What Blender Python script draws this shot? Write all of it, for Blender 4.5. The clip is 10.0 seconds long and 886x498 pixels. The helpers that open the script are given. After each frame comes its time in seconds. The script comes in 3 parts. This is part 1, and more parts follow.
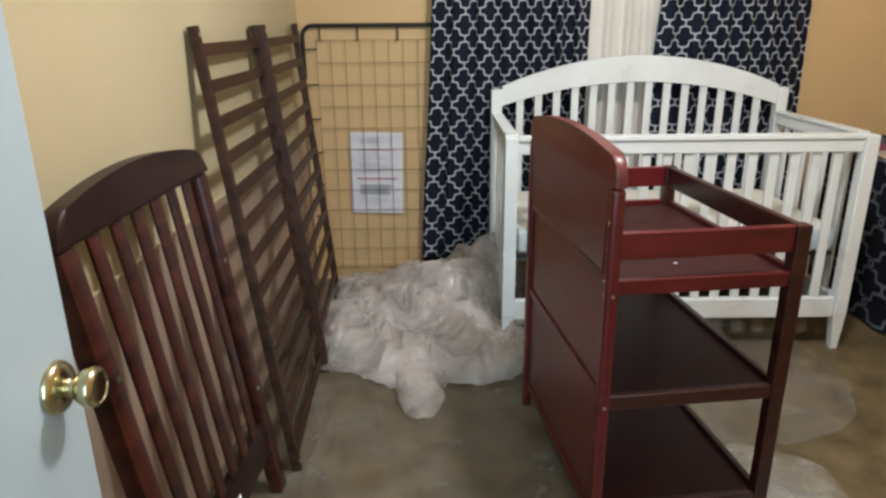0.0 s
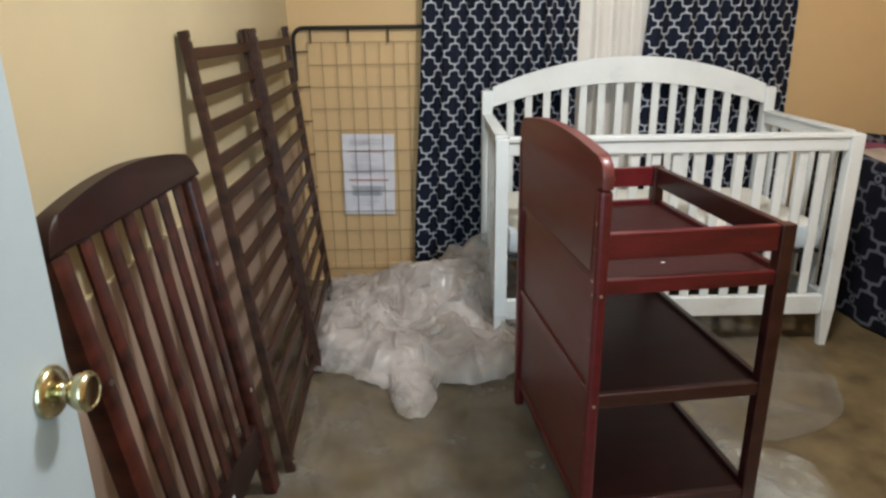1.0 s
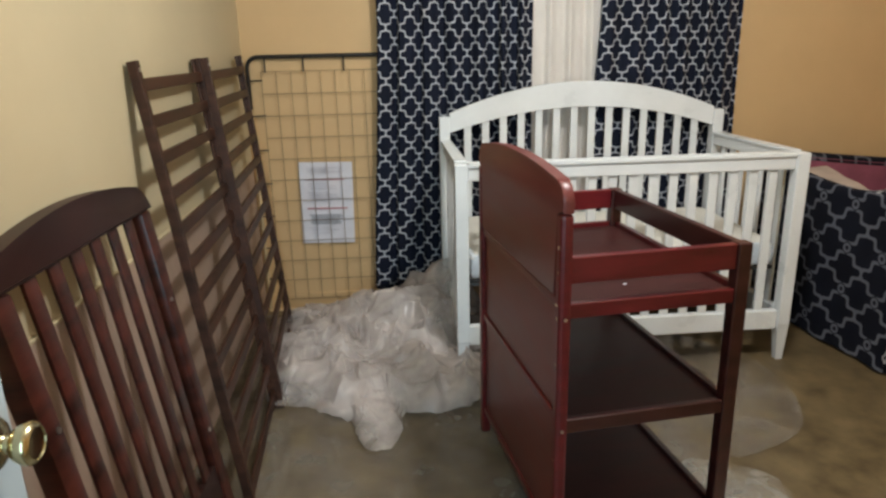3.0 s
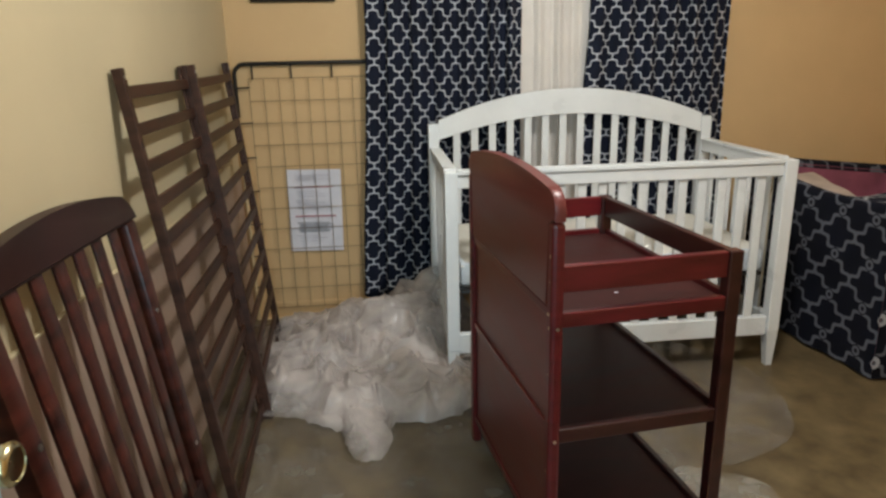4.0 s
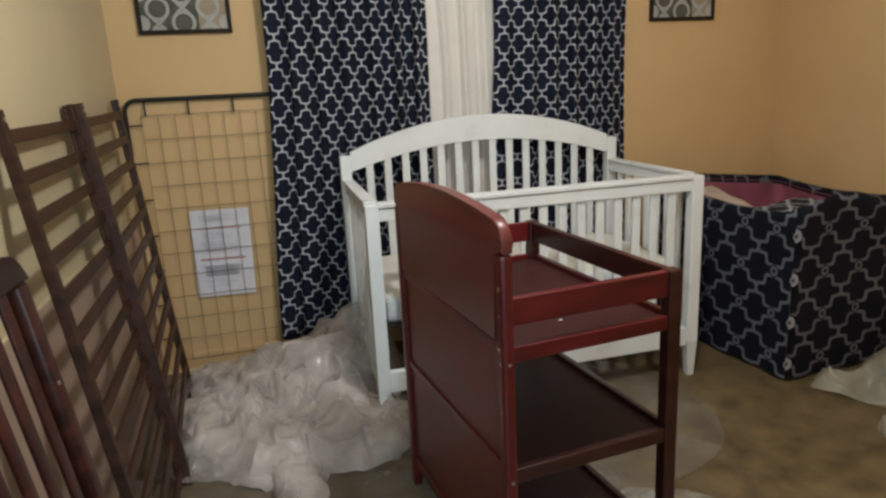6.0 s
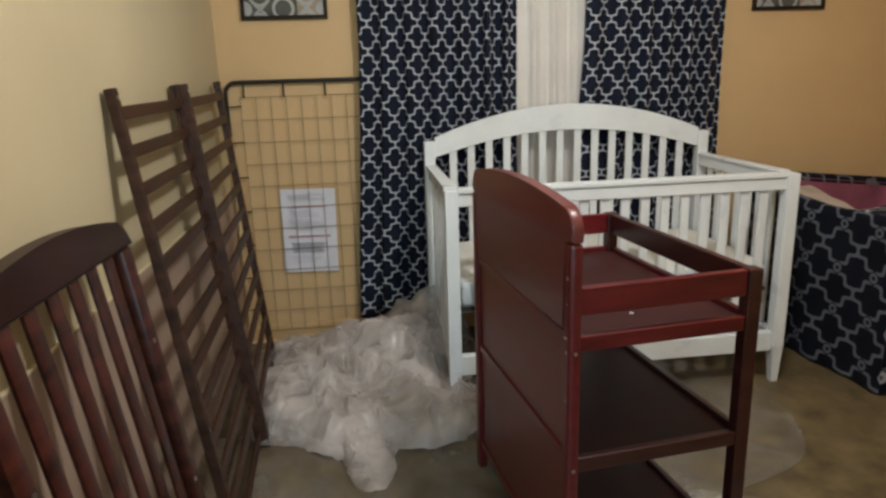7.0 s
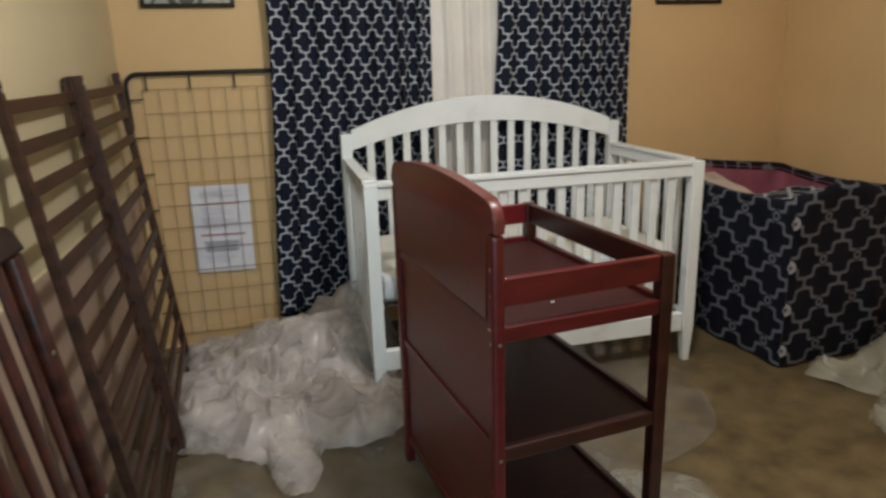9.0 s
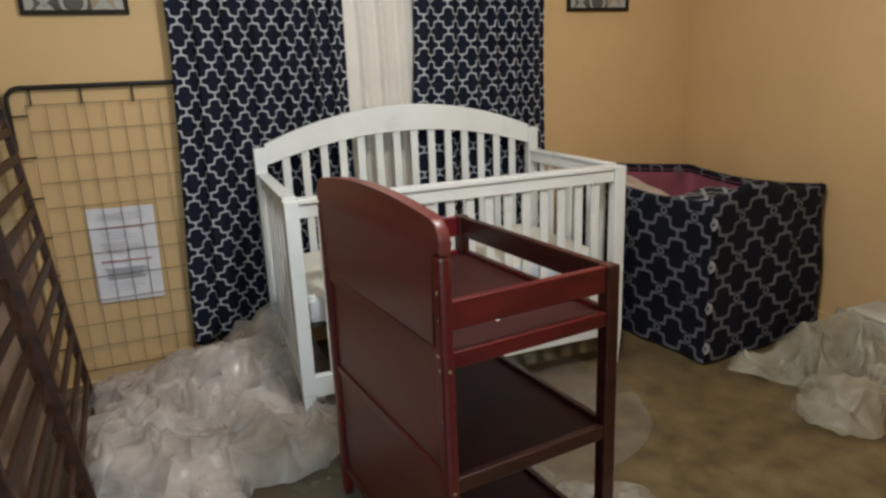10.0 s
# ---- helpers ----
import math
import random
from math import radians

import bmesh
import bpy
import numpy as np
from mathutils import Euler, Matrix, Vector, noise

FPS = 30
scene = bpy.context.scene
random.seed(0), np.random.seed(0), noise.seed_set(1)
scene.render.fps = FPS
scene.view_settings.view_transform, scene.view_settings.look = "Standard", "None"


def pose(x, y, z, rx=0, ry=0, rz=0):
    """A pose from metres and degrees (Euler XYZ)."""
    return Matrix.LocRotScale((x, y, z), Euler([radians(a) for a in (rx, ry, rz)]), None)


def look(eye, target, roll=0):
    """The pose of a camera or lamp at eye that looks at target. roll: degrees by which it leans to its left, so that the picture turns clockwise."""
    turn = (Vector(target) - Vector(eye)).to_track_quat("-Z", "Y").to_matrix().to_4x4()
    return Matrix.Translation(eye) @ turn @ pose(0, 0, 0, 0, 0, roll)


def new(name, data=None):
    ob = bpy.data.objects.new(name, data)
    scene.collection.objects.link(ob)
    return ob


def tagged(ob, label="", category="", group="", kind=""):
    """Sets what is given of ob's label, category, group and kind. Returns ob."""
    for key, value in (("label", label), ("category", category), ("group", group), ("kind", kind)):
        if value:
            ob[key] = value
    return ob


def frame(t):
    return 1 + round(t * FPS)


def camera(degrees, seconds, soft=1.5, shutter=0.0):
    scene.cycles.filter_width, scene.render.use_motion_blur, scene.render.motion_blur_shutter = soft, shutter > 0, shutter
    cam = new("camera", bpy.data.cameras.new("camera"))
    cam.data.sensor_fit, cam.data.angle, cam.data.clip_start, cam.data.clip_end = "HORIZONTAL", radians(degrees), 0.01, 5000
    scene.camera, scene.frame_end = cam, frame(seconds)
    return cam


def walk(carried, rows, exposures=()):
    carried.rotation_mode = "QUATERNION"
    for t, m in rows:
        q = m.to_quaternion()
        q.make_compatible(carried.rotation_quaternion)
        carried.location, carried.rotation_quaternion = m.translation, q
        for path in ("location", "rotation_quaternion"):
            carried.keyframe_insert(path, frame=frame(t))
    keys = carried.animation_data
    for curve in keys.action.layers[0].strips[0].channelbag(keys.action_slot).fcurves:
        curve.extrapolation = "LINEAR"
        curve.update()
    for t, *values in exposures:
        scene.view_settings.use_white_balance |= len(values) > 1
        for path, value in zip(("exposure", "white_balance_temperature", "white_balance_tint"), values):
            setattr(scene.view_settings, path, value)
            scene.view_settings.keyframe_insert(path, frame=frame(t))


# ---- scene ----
cam = camera(67.4, 10.0, soft=2.5, shutter=0.5)
PATH = [
    (0, (-0.238, -2.433, 1.256), (-0.234, -0.535, 0.626), -0.5),
    (0.5, (-0.237, -2.444, 1.264), (-0.235, -0.547, 0.63), -0.3),
    (1, (-0.229, -2.447, 1.265), (-0.207, -0.549, 0.634), -0.8),
    (1.5, (-0.228, -2.447, 1.262), (-0.194, -0.579, 0.547), -0.6),
    (2, (-0.231, -2.448, 1.258), (-0.175, -0.566, 0.582), -1.0),
    (2.5, (-0.231, -2.451, 1.268), (-0.183, -0.533, 0.703), -1.5),
    (2.7, (-0.232, -2.438, 1.266), (-0.125, -0.522, 0.703), -1.6),
    (3.8, (-0.236, -2.419, 1.265), (-0.065, -0.503, 0.717), -1.2),
    (4, (-0.237, -2.411, 1.268), (-0.057, -0.494, 0.723), -1.3),
    (4.5, (-0.246, -2.383, 1.268), (0.01, -0.473, 0.734), -2.3),
    (5, (-0.268, -2.342, 1.275), (0.132, -0.443, 0.794), -3.9),
    (5.2, (-0.283, -2.328, 1.274), (0.153, -0.434, 0.805), -4.4),
    (6.3, (-0.306, -2.312, 1.271), (0.168, -0.433, 0.775), -2.4),
    (6.5, (-0.303, -2.317, 1.268), (0.108, -0.432, 0.739), -1.4),
    (7, (-0.286, -2.346, 1.269), (-0.061, -0.423, 0.769), -1.8),
    (7.5, (-0.265, -2.379, 1.274), (-0.081, -0.465, 0.723), -1.7),
    (8, (-0.248, -2.382, 1.269), (0.022, -0.496, 0.662), -1.6),
    (8.5, (-0.256, -2.371, 1.269), (0.06, -0.482, 0.691), -1.6),
    (9, (-0.284, -2.324, 1.269), (0.174, -0.451, 0.738), -1.8),
    (9.5, (-0.307, -2.283, 1.277), (0.309, -0.45, 0.766), -2.1),
    (10, (-0.315, -2.214, 1.276), (0.397, -0.419, 0.756), -2.4),
]
walk(cam, [(t, look(e, g, r)) for t, e, g, r in PATH], exposures=[(0.0, 0.96, 5900, 10), (1.0, 0.96, 5930, 10), (1.5, 0.82, 5970, 10), (2.0, 0.76, 6000, 10), (2.5, 0.92, 6000, 10), (4.0, 0.72, 6100, 10), (4.5, 0.74, 6100, 10), (6.5, 0.55, 6100, 10), (8.0, 0.62, 6100, 10), (8.5, 0.54, 6100, 10), (9.5, 0.54, 6100, 10), (10.0, 0.64, 6100, 10)])

# room: x from left wall to right wall, y from doorway wall to curtain wall
XL, XR, YN, YS, H = -0.915, 2.46, 0.90, -2.62, 2.44

# ---- light ----
world = bpy.data.worlds.new("world")
scene.world = world
world.use_nodes = True
world.node_tree.nodes["Background"].inputs["Color"].default_value = (0.75, 0.85, 1.0, 1)
world.node_tree.nodes["Background"].inputs["Strength"].default_value = 0.02


def lamp(name, kind, at, energy, color, size):
    d = bpy.data.lights.new(name, kind)
    d.energy, d.color = energy, color
    if kind == "AREA":
        d.size = size
    else:
        d.shadow_soft_size = size
    ob = new(name, d)
    ob.location = at
    return ob


lamp("ceiling_bulb", "POINT", (0.48, -1.08, 2.24), 40, (1.0, 0.97, 0.89), 0.09)
# cool hallway light that comes in through the doorway behind the camera
hall = lamp("hall_light", "AREA", (-0.25, -3.5, 1.3), 12, (0.62, 0.90, 1.0), 0.5)
hall.data.shape, hall.data.size_y = "RECTANGLE", 1.6
hall.matrix_basis = look((-0.25, -3.5, 1.3), (-0.25, 0.0, 1.3))


# ---- materials ----
def material(name, color, rough=0.5, metal=0.0, vary=0.12, scale=8.0, bump=0.0, bump_scale=60.0, coat=0.0, tint=None, spec=0.5, stretch=(1, 1, 1), fine=None):
    m = bpy.data.materials.new(name)
    m.use_nodes = True
    nt = m.node_tree
    n, l = nt.nodes, nt.links
    b = n["Principled BSDF"]
    b.inputs["Roughness"].default_value = rough
    b.inputs["Metallic"].default_value = metal
    b.inputs["Coat Weight"].default_value = coat
    b.inputs["Coat Roughness"].default_value = 0.2
    b.inputs["Specular IOR Level"].default_value = spec
    tc = n.new("ShaderNodeTexCoord")
    mp = n.new("ShaderNodeMapping")
    mp.inputs["Scale"].default_value = stretch
    l.new(tc.outputs["Object"], mp.inputs["Vector"])
    big = n.new("ShaderNodeTexNoise")
    big.inputs["Scale"].default_value = scale
    big.inputs["Detail"].default_value = 5
    l.new(mp.outputs["Vector"], big.inputs["Vector"])
    small = n.new("ShaderNodeTexNoise")
    small.inputs["Scale"].default_value = fine or scale * 9
    small.inputs["Detail"].default_value = 3
    l.new(mp.outputs["Vector"], small.inputs["Vector"])
    mix = n.new("ShaderNodeMix")
    mix.data_type = "RGBA"
    dark = tint or [c * (1 - 2 * vary) for c in color]
    mix.inputs["A"].default_value = (*dark, 1)
    mix.inputs["B"].default_value = (*[min(1, c * (1 + vary)) for c in color], 1)
    add = n.new("ShaderNodeMath")
    add.operation = "MULTIPLY_ADD"
    add.inputs[1].default_value = 0.35
    l.new(small.outputs["Fac"], add.inputs[0])
    ramp = n.new("ShaderNodeMapRange")
    ramp.inputs["From Min"].default_value = 0.30
    ramp.inputs["From Max"].default_value = 0.70
    ramp.inputs["To Min"].default_value = -0.175
    ramp.inputs["To Max"].default_value = 0.825
    ramp.clamp = False
    l.new(big.outputs["Fac"], ramp.inputs["Value"])
    l.new(ramp.outputs["Result"], add.inputs[2])
    l.new(add.outputs["Value"], mix.inputs["Factor"])
    l.new(mix.outputs["Result"], b.inputs["Base Color"])
    rr = n.new("ShaderNodeMapRange")
    rr.inputs["To Min"].default_value = max(0.03, rough - 0.1)
    rr.inputs["To Max"].default_value = min(1, rough + 0.1)
    l.new(big.outputs["Fac"], rr.inputs["Value"])
    l.new(rr.outputs["Result"], b.inputs["Roughness"])
    if bump:
        bn = n.new("ShaderNodeTexNoise")
        bn.inputs["Scale"].default_value = bump_scale
        bn.inputs["Detail"].default_value = 4
        l.new(mp.outputs["Vector"], bn.inputs["Vector"])
        bp = n.new("ShaderNodeBump")
        bp.inputs["Strength"].default_value = bump
        bp.inputs["Distance"].default_value = 0.004
        l.new(bn.outputs["Fac"], bp.inputs["Height"])
        l.new(bp.outputs["Normal"], b.inputs["Normal"])
    return m


def trellis(name, ground, line, px, pz, width, wave, rise=0.0, rings=False):
    """Cloth printed with a trellis of wavy diamonds, by the UV map in metres."""
    m = material(name, ground, 0.85, vary=0.15, scale=6, bump=0.15, bump_scale=500, spec=0.2)
    nt = m.node_tree
    n, l = nt.nodes, nt.links
    b = n["Principled BSDF"]
    old = b.inputs["Base Color"].links[0].from_socket
    uv = n.new("ShaderNodeUVMap")
    sep = n.new("ShaderNodeSeparateXYZ")
    l.new(uv.outputs["UV"], sep.inputs["Vector"])

    def op(kind, a, c=None, d=None):
        q = n.new("ShaderNodeMath")
        q.operation = kind
        for i, v in enumerate((a, c, d)):
            if v is None:
                continue
            if isinstance(v, (int, float)):
                q.inputs[i].default_value = v
            else:
                l.new(v, q.inputs[i])
        return q.outputs[0]

    u = op("MULTIPLY", sep.outputs["X"], 1 / px)
    v = op("MULTIPLY_ADD", sep.outputs["Y"], 1 / pz, -rise / pz)
    s = op("ADD", u, v)
    d = op("SUBTRACT", u, v)

    def strand(p, q):
        w = op("SINE", op("MULTIPLY", q, 4 * math.pi))
        w2 = op("SINE", op("MULTIPLY", q, 2 * math.pi))
        f = op("ADD", op("MULTIPLY_ADD", w, wave, p), op("MULTIPLY", w2, wave * 0.1))
        return op("ABSOLUTE", op("SUBTRACT", op("FRACT", op("ADD", f, 0.5)), 0.5))

    near = op("MINIMUM", strand(s, d), strand(d, s))
    mask = n.new("ShaderNodeMapRange")
    mask.inputs["From Min"].default_value = width * 1.25
    mask.inputs["From Max"].default_value = width * 0.75
    if rings:
        # small rings on every second column of crossings
        du = op("MULTIPLY", op("SUBTRACT", op("FRACT", op("ADD", u, 0.5)), 0.5), px)
        dv = op("MULTIPLY", op("SUBTRACT", op("FRACT", op("ADD", v, 0.5)), 0.5), pz)
        far = op("SQRT", op("ADD", op("MULTIPLY", du, du), op("MULTIPLY", dv, dv)))
        inside = op("LESS_THAN", far, 0.026)
        ring = op("MULTIPLY", op("ABSOLUTE", op("SUBTRACT", far, 0.015)), width * 1.25 / 0.0075)
        near = op("ADD", op("MULTIPLY", near, op("SUBTRACT", 1.0, inside)), op("MULTIPLY", ring, inside))
    l.new(near, mask.inputs["Value"])
    mix = n.new("ShaderNodeMix")
    mix.data_type = "RGBA"
    l.new(mask.outputs["Result"], mix.inputs["Factor"])
    l.new(old, mix.inputs["A"])
    mix.inputs["B"].default_value = (*line, 1)
    l.new(mix.outputs["Result"], b.inputs["Base Color"])
    return m


def film_plastic(name, color, clear, rough, bump, spread=0.15):
    """Thin clear plastic: part of the light goes straight through."""
    m = material(name, color, rough, vary=0.06, scale=14, bump=bump, bump_scale=38, spec=0.7)
    nt = m.node_tree
    n, l = nt.nodes, nt.links
    b = n["Principled BSDF"]
    tr = n.new("ShaderNodeBsdfTransparent")
    tl = n.new("ShaderNodeBsdfTranslucent")
    tl.inputs["Color"].default_value = (*color, 1)
    mix = n.new("ShaderNodeMixShader")
    mix.inputs[0].default_value = 0.35
    l.new(b.outputs[0], mix.inputs[1])
    l.new(tl.outputs[0], mix.inputs[2])
    mix2 = n.new("ShaderNodeMixShader")
    tc = n.new("ShaderNodeTexCoord")
    no = n.new("ShaderNodeTexNoise")
    no.inputs["Scale"].default_value = 7
    no.inputs["Detail"].default_value = 5
    l.new(tc.outputs["Object"], no.inputs["Vector"])
    mr = n.new("ShaderNodeMapRange")
    mr.inputs["From Min"].default_value, mr.inputs["From Max"].default_value = 0.35, 0.65
    mr.inputs["To Min"].default_value, mr.inputs["To Max"].default_value = max(0, clear - spread), min(1, clear + spread)
    l.new(no.outputs["Fac"], mr.inputs["Value"])
    l.new(mr.outputs["Result"], mix2.inputs[0])
    l.new(mix.outputs[0], mix2.inputs[1])
    l.new(tr.outputs[0], mix2.inputs[2])
    l.new(mix2.outputs[0], n["Material Output"].inputs["Surface"])
    return m


WALL = material("wall_paint", (0.66, 0.455, 0.230), 0.6, vary=0.04, scale=1.6, bump=0.12, bump_scale=180)
WALL_W = material("wall_paint_cream", (0.575, 0.485, 0.305), 0.6, vary=0.04, scale=1.6, bump=0.12, bump_scale=180)
DADO = material("dado_paint", (0.45, 0.33, 0.25), 0.5, vary=0.08, scale=3, bump=0.06, bump_scale=120)
CEIL = material("ceiling_paint", (0.78, 0.76, 0.70), 0.8, vary=0.03, scale=3, bump=0.3, bump_scale=90)
TRIM = material("trim_paint", (0.74, 0.72, 0.66), 0.4, vary=0.04, scale=5)
FLOOR = material("floor_vinyl", (0.150, 0.110, 0.055), 0.45, vary=0.25, scale=9, bump=0.1, bump_scale=40, tint=(0.080, 0.056, 0.026), fine=34)
DOOR = material("door_paint", (0.48, 0.56, 0.61), 0.35, vary=0.03, scale=4, bump=0.06, bump_scale=60)
WHITE = material("white_lacquer", (0.79, 0.82, 0.84), 0.3, vary=0.03, scale=6, bump=0.03, bump_scale=40)
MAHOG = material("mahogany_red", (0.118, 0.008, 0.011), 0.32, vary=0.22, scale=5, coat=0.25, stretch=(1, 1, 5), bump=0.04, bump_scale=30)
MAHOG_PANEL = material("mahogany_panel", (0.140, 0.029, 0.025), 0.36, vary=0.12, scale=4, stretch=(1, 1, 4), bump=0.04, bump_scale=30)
# same wood as mahogany_red, darkened to stand for its unlit faces
MAHOG_SHADED = material("mahogany_shaded", (0.042, 0.010, 0.008), 0.34, vary=0.22, scale=5, coat=0.2, stretch=(1, 1, 5))
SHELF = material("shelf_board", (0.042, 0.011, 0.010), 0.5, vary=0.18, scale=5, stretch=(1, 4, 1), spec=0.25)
WALNUT = material("walnut_stain", (0.050, 0.020, 0.011), 0.45, vary=0.3, scale=6, stretch=(1, 1, 5), spec=0.3)
CHERRY = material("cherry_stain", (0.060, 0.014, 0.009), 0.36, vary=0.35, scale=6, stretch=(1, 1, 5), coat=0.1, spec=0.35)
CHERRY_DARK = material("cherry_dark", (0.024, 0.008, 0.007), 0.42, spec=0.3, vary=0.2, scale=6)
CHIP = material("bare_chip", (0.55, 0.42, 0.28), 0.7)
BLACK = material("black_enamel", (0.018, 0.016, 0.015), 0.4, metal=0.3, vary=0.2)
WIRE = material("bronze_wire", (0.20, 0.115, 0.05), 0.5, metal=0.2, vary=0.2)
SLEEVE = material("cream_sleeve", (0.66, 0.52, 0.30), 0.5)
BRASS = material("polished_brass", (0.58, 0.51, 0.31), 0.22, metal=1.0, vary=0.06)
STEEL = material("bolt_steel", (0.7, 0.68, 0.62), 0.3, metal=1.0)
PAPER = material("paper", (0.78, 0.77, 0.84), 0.8, vary=0.04, scale=9)
INK = material("ink_grey", (0.64, 0.63, 0.71), 0.8)
INK_DARK = material("ink_dark", (0.42, 0.43, 0.48), 0.8)
INK_RED = material("ink_red", (0.50, 0.22, 0.26), 0.8)
SHEER = material("white_sheer", (0.74, 0.70, 0.66), 0.85, vary=0.04, scale=5, bump=0.1, bump_scale=300)
MATTRESS = material("mattress_cover", (0.74, 0.72, 0.66), 0.7, vary=0.05, scale=9, bump=0.2, bump_scale=60)
MAT_SIDE = material("mattress_side", (0.66, 0.72, 0.78), 0.6, vary=0.06, scale=12)
PINK = material("pink_lining", (0.33, 0.10, 0.15), 0.9, vary=0.15, scale=7)
CREAM_CLOTH = material("cream_cloth", (0.55, 0.46, 0.40), 0.9, vary=0.1)
ART = material("art_field", (0.085, 0.085, 0.075), 0.7, vary=0.3, scale=20)
ART_RING = material("art_ring", (0.42, 0.43, 0.42), 0.7)
ART_DISC = material("art_disc", (0.10, 0.10, 0.09), 0.7)
ART_TAN = material("art_tan", (0.36, 0.29, 0.21), 0.7)
FRAME = material("frame_dark", (0.022, 0.015, 0.010), 0.6, spec=0.2)
SEAM = material("seam_print", (0.34, 0.35, 0.40), 0.8)
BIN = material("bin_plastic", (0.52, 0.52, 0.48), 0.4)
CURTAIN = trellis("navy_trellis", (0.009, 0.012, 0.027), (0.50, 0.52, 0.57), 0.106, 0.121, 0.050, 0.066)
COVER = trellis("navy_trellis_large", (0.006, 0.007, 0.015), (0.125, 0.132, 0.16), 0.190, 0.182, 0.066, 0.070, rise=0.09, rings=True)
THROW = trellis("navy_trellis_throw", (0.010, 0.013, 0.028), (0.50, 0.52, 0.54), 0.12, 0.15, 0.06, 0.065)
HEAP = film_plastic("heap_plastic", (0.88, 0.81, 0.78), 0.52, 0.22, 0.10, 0.20)
SHEET = film_plastic("sheet_plastic", (0.46, 0.42, 0.37), 0.69, 0.14, 0.3, 0.2)
GREEN_FILM = film_plastic("bag_plastic", (0.62, 0.60, 0.51), 0.50, 0.25, 0.35)

# ---- building helpers ----
def box(bm, x0, x1, y0, y1, z0, z1, bevel=0.0, m=None):
    vs = [bm.verts.new(p) for p in ((x0, y0, z0), (x1, y0, z0), (x1, y1, z0), (x0, y1, z0), (x0, y0, z1), (x1, y0, z1), (x1, y1, z1), (x0, y1, z1))]
    fs = [bm.faces.new([vs[i] for i in f]) for f in ((3, 2, 1, 0), (4, 5, 6, 7), (0, 1, 5, 4), (1, 2, 6, 5), (2, 3, 7, 6), (3, 0, 4, 7))]
    got = vs
    if bevel:
        es = list({e for f in fs for e in f.edges})
        r = bmesh.ops.bevel(bm, geom=es, offset=bevel, segments=2, profile=0.5, affect="EDGES")
        got = list({v for v in r["verts"]} | {v for v in vs if v.is_valid})
    if m is not None:
        bmesh.ops.transform(bm, matrix=m, verts=got)
    return got


def rod(bm, a, b, r, seg=8):
    a, b = Vector(a), Vector(b)
    d = b - a
    q = d.to_track_quat("Z", "Y").to_matrix().to_4x4()
    bmesh.ops.create_cone(bm, cap_ends=True, segments=seg, radius1=r, radius2=r, depth=d.length, matrix=Matrix.Translation((a + b) / 2) @ q)


def lathe(bm, profile, axis_m, seg=32):
    """profile: rows of (radius, along). Turned round local z."""
    rings = []
    for r, h in profile:
        rings.append([bm.verts.new(axis_m @ Vector((r * math.cos(k * 2 * math.pi / seg), r * math.sin(k * 2 * math.pi / seg), h))) for k in range(seg)])
    for p, q in zip(rings, rings[1:]):
        for k in range(seg):
            bm.faces.new((p[k], p[(k + 1) % seg], q[(k + 1) % seg], q[k]))
    bm.faces.new(rings[-1])
    bm.faces.new(list(reversed(rings[0])))


def prism(bm, outline, t0, t1, put, bevel=0.0):
    """outline: list of (a, b) counter-clockwise; put(a, b, t) gives the place. Closed slab."""
    f = [bm.verts.new(put(a, b, t0)) for a, b in outline]
    k = [bm.verts.new(put(a, b, t1)) for a, b in outline]
    fs = [bm.faces.new(list(reversed(f))), bm.faces.new(k)]
    n = len(outline)
    for i in range(n):
        fs.append(bm.faces.new((f[i], f[(i + 1) % n], k[(i + 1) % n], k[i])))
    if bevel:
        es = list(set(fs[0].edges) | set(fs[1].edges))
        bmesh.ops.bevel(bm, geom=es, offset=bevel, segments=2, profile=0.5, affect="EDGES")


def finish(name, bm, mat, smooth=None):
    bmesh.ops.recalc_face_normals(bm, faces=bm.faces)
    me = bpy.data.meshes.new(name)
    bm.to_mesh(me)
    bm.free()
    me.materials.append(mat)
    if smooth is not None:
        for p in me.polygons:
            p.use_smooth = True
        if smooth < 180:
            me.set_sharp_from_angle(angle=radians(smooth))
    return me


def part(name, bm, mat, parent, label="", smooth=None):
    ob = new(name, finish(name, bm, mat, smooth))
    ob.parent = parent
    if label:
        tagged(ob, label)
    return ob


def thing(name, label, category, m=None, group=""):
    ob = new(name)
    ob.empty_display_size = 0.1
    if m is not None:
        ob.matrix_basis = m
    return tagged(ob, label, category, group)


def whole(name, bm, mat, label, category="", kind="", smooth=None, group=""):
    return tagged(new(name, finish(name, bm, mat, smooth)), label, category, group, kind)


# ---- structure ----
T = 0.12
bm = bmesh.new()
box(bm, XL - T, XR + T, YS - 1.6, YN + T, -0.1, 0)
whole("floor", bm, FLOOR, "mottled tan and brown vinyl floor", kind="structure")
bm = bmesh.new()
box(bm, XL - T, XR + T, YS - 1.6, YN + T, H, H + 0.1)
whole("ceiling", bm, CEIL, "plain off-white ceiling", kind="structure")
bm = bmesh.new()
box(bm, XL - T, XL, YS, YN, 0, H)
whole("wall_west", bm, WALL_W, "cream yellow painted wall", kind="structure")
bm = bmesh.new()
box(bm, XL - T, XR + T, YN, YN + T, 0, H)
whole("wall_north", bm, WALL, "warm yellow painted wall behind curtains", kind="structure")
bm = bmesh.new()
box(bm, XR, XR + T, YS, YN, 0, H)
whole("wall_east", bm, WALL, "warm yellow painted wall", kind="structure")
DX0, DX1, DH = -0.735, 0.10, 2.05
bm = bmesh.new()
box(bm, XL - T, DX0, YS - T, YS, 0, H)
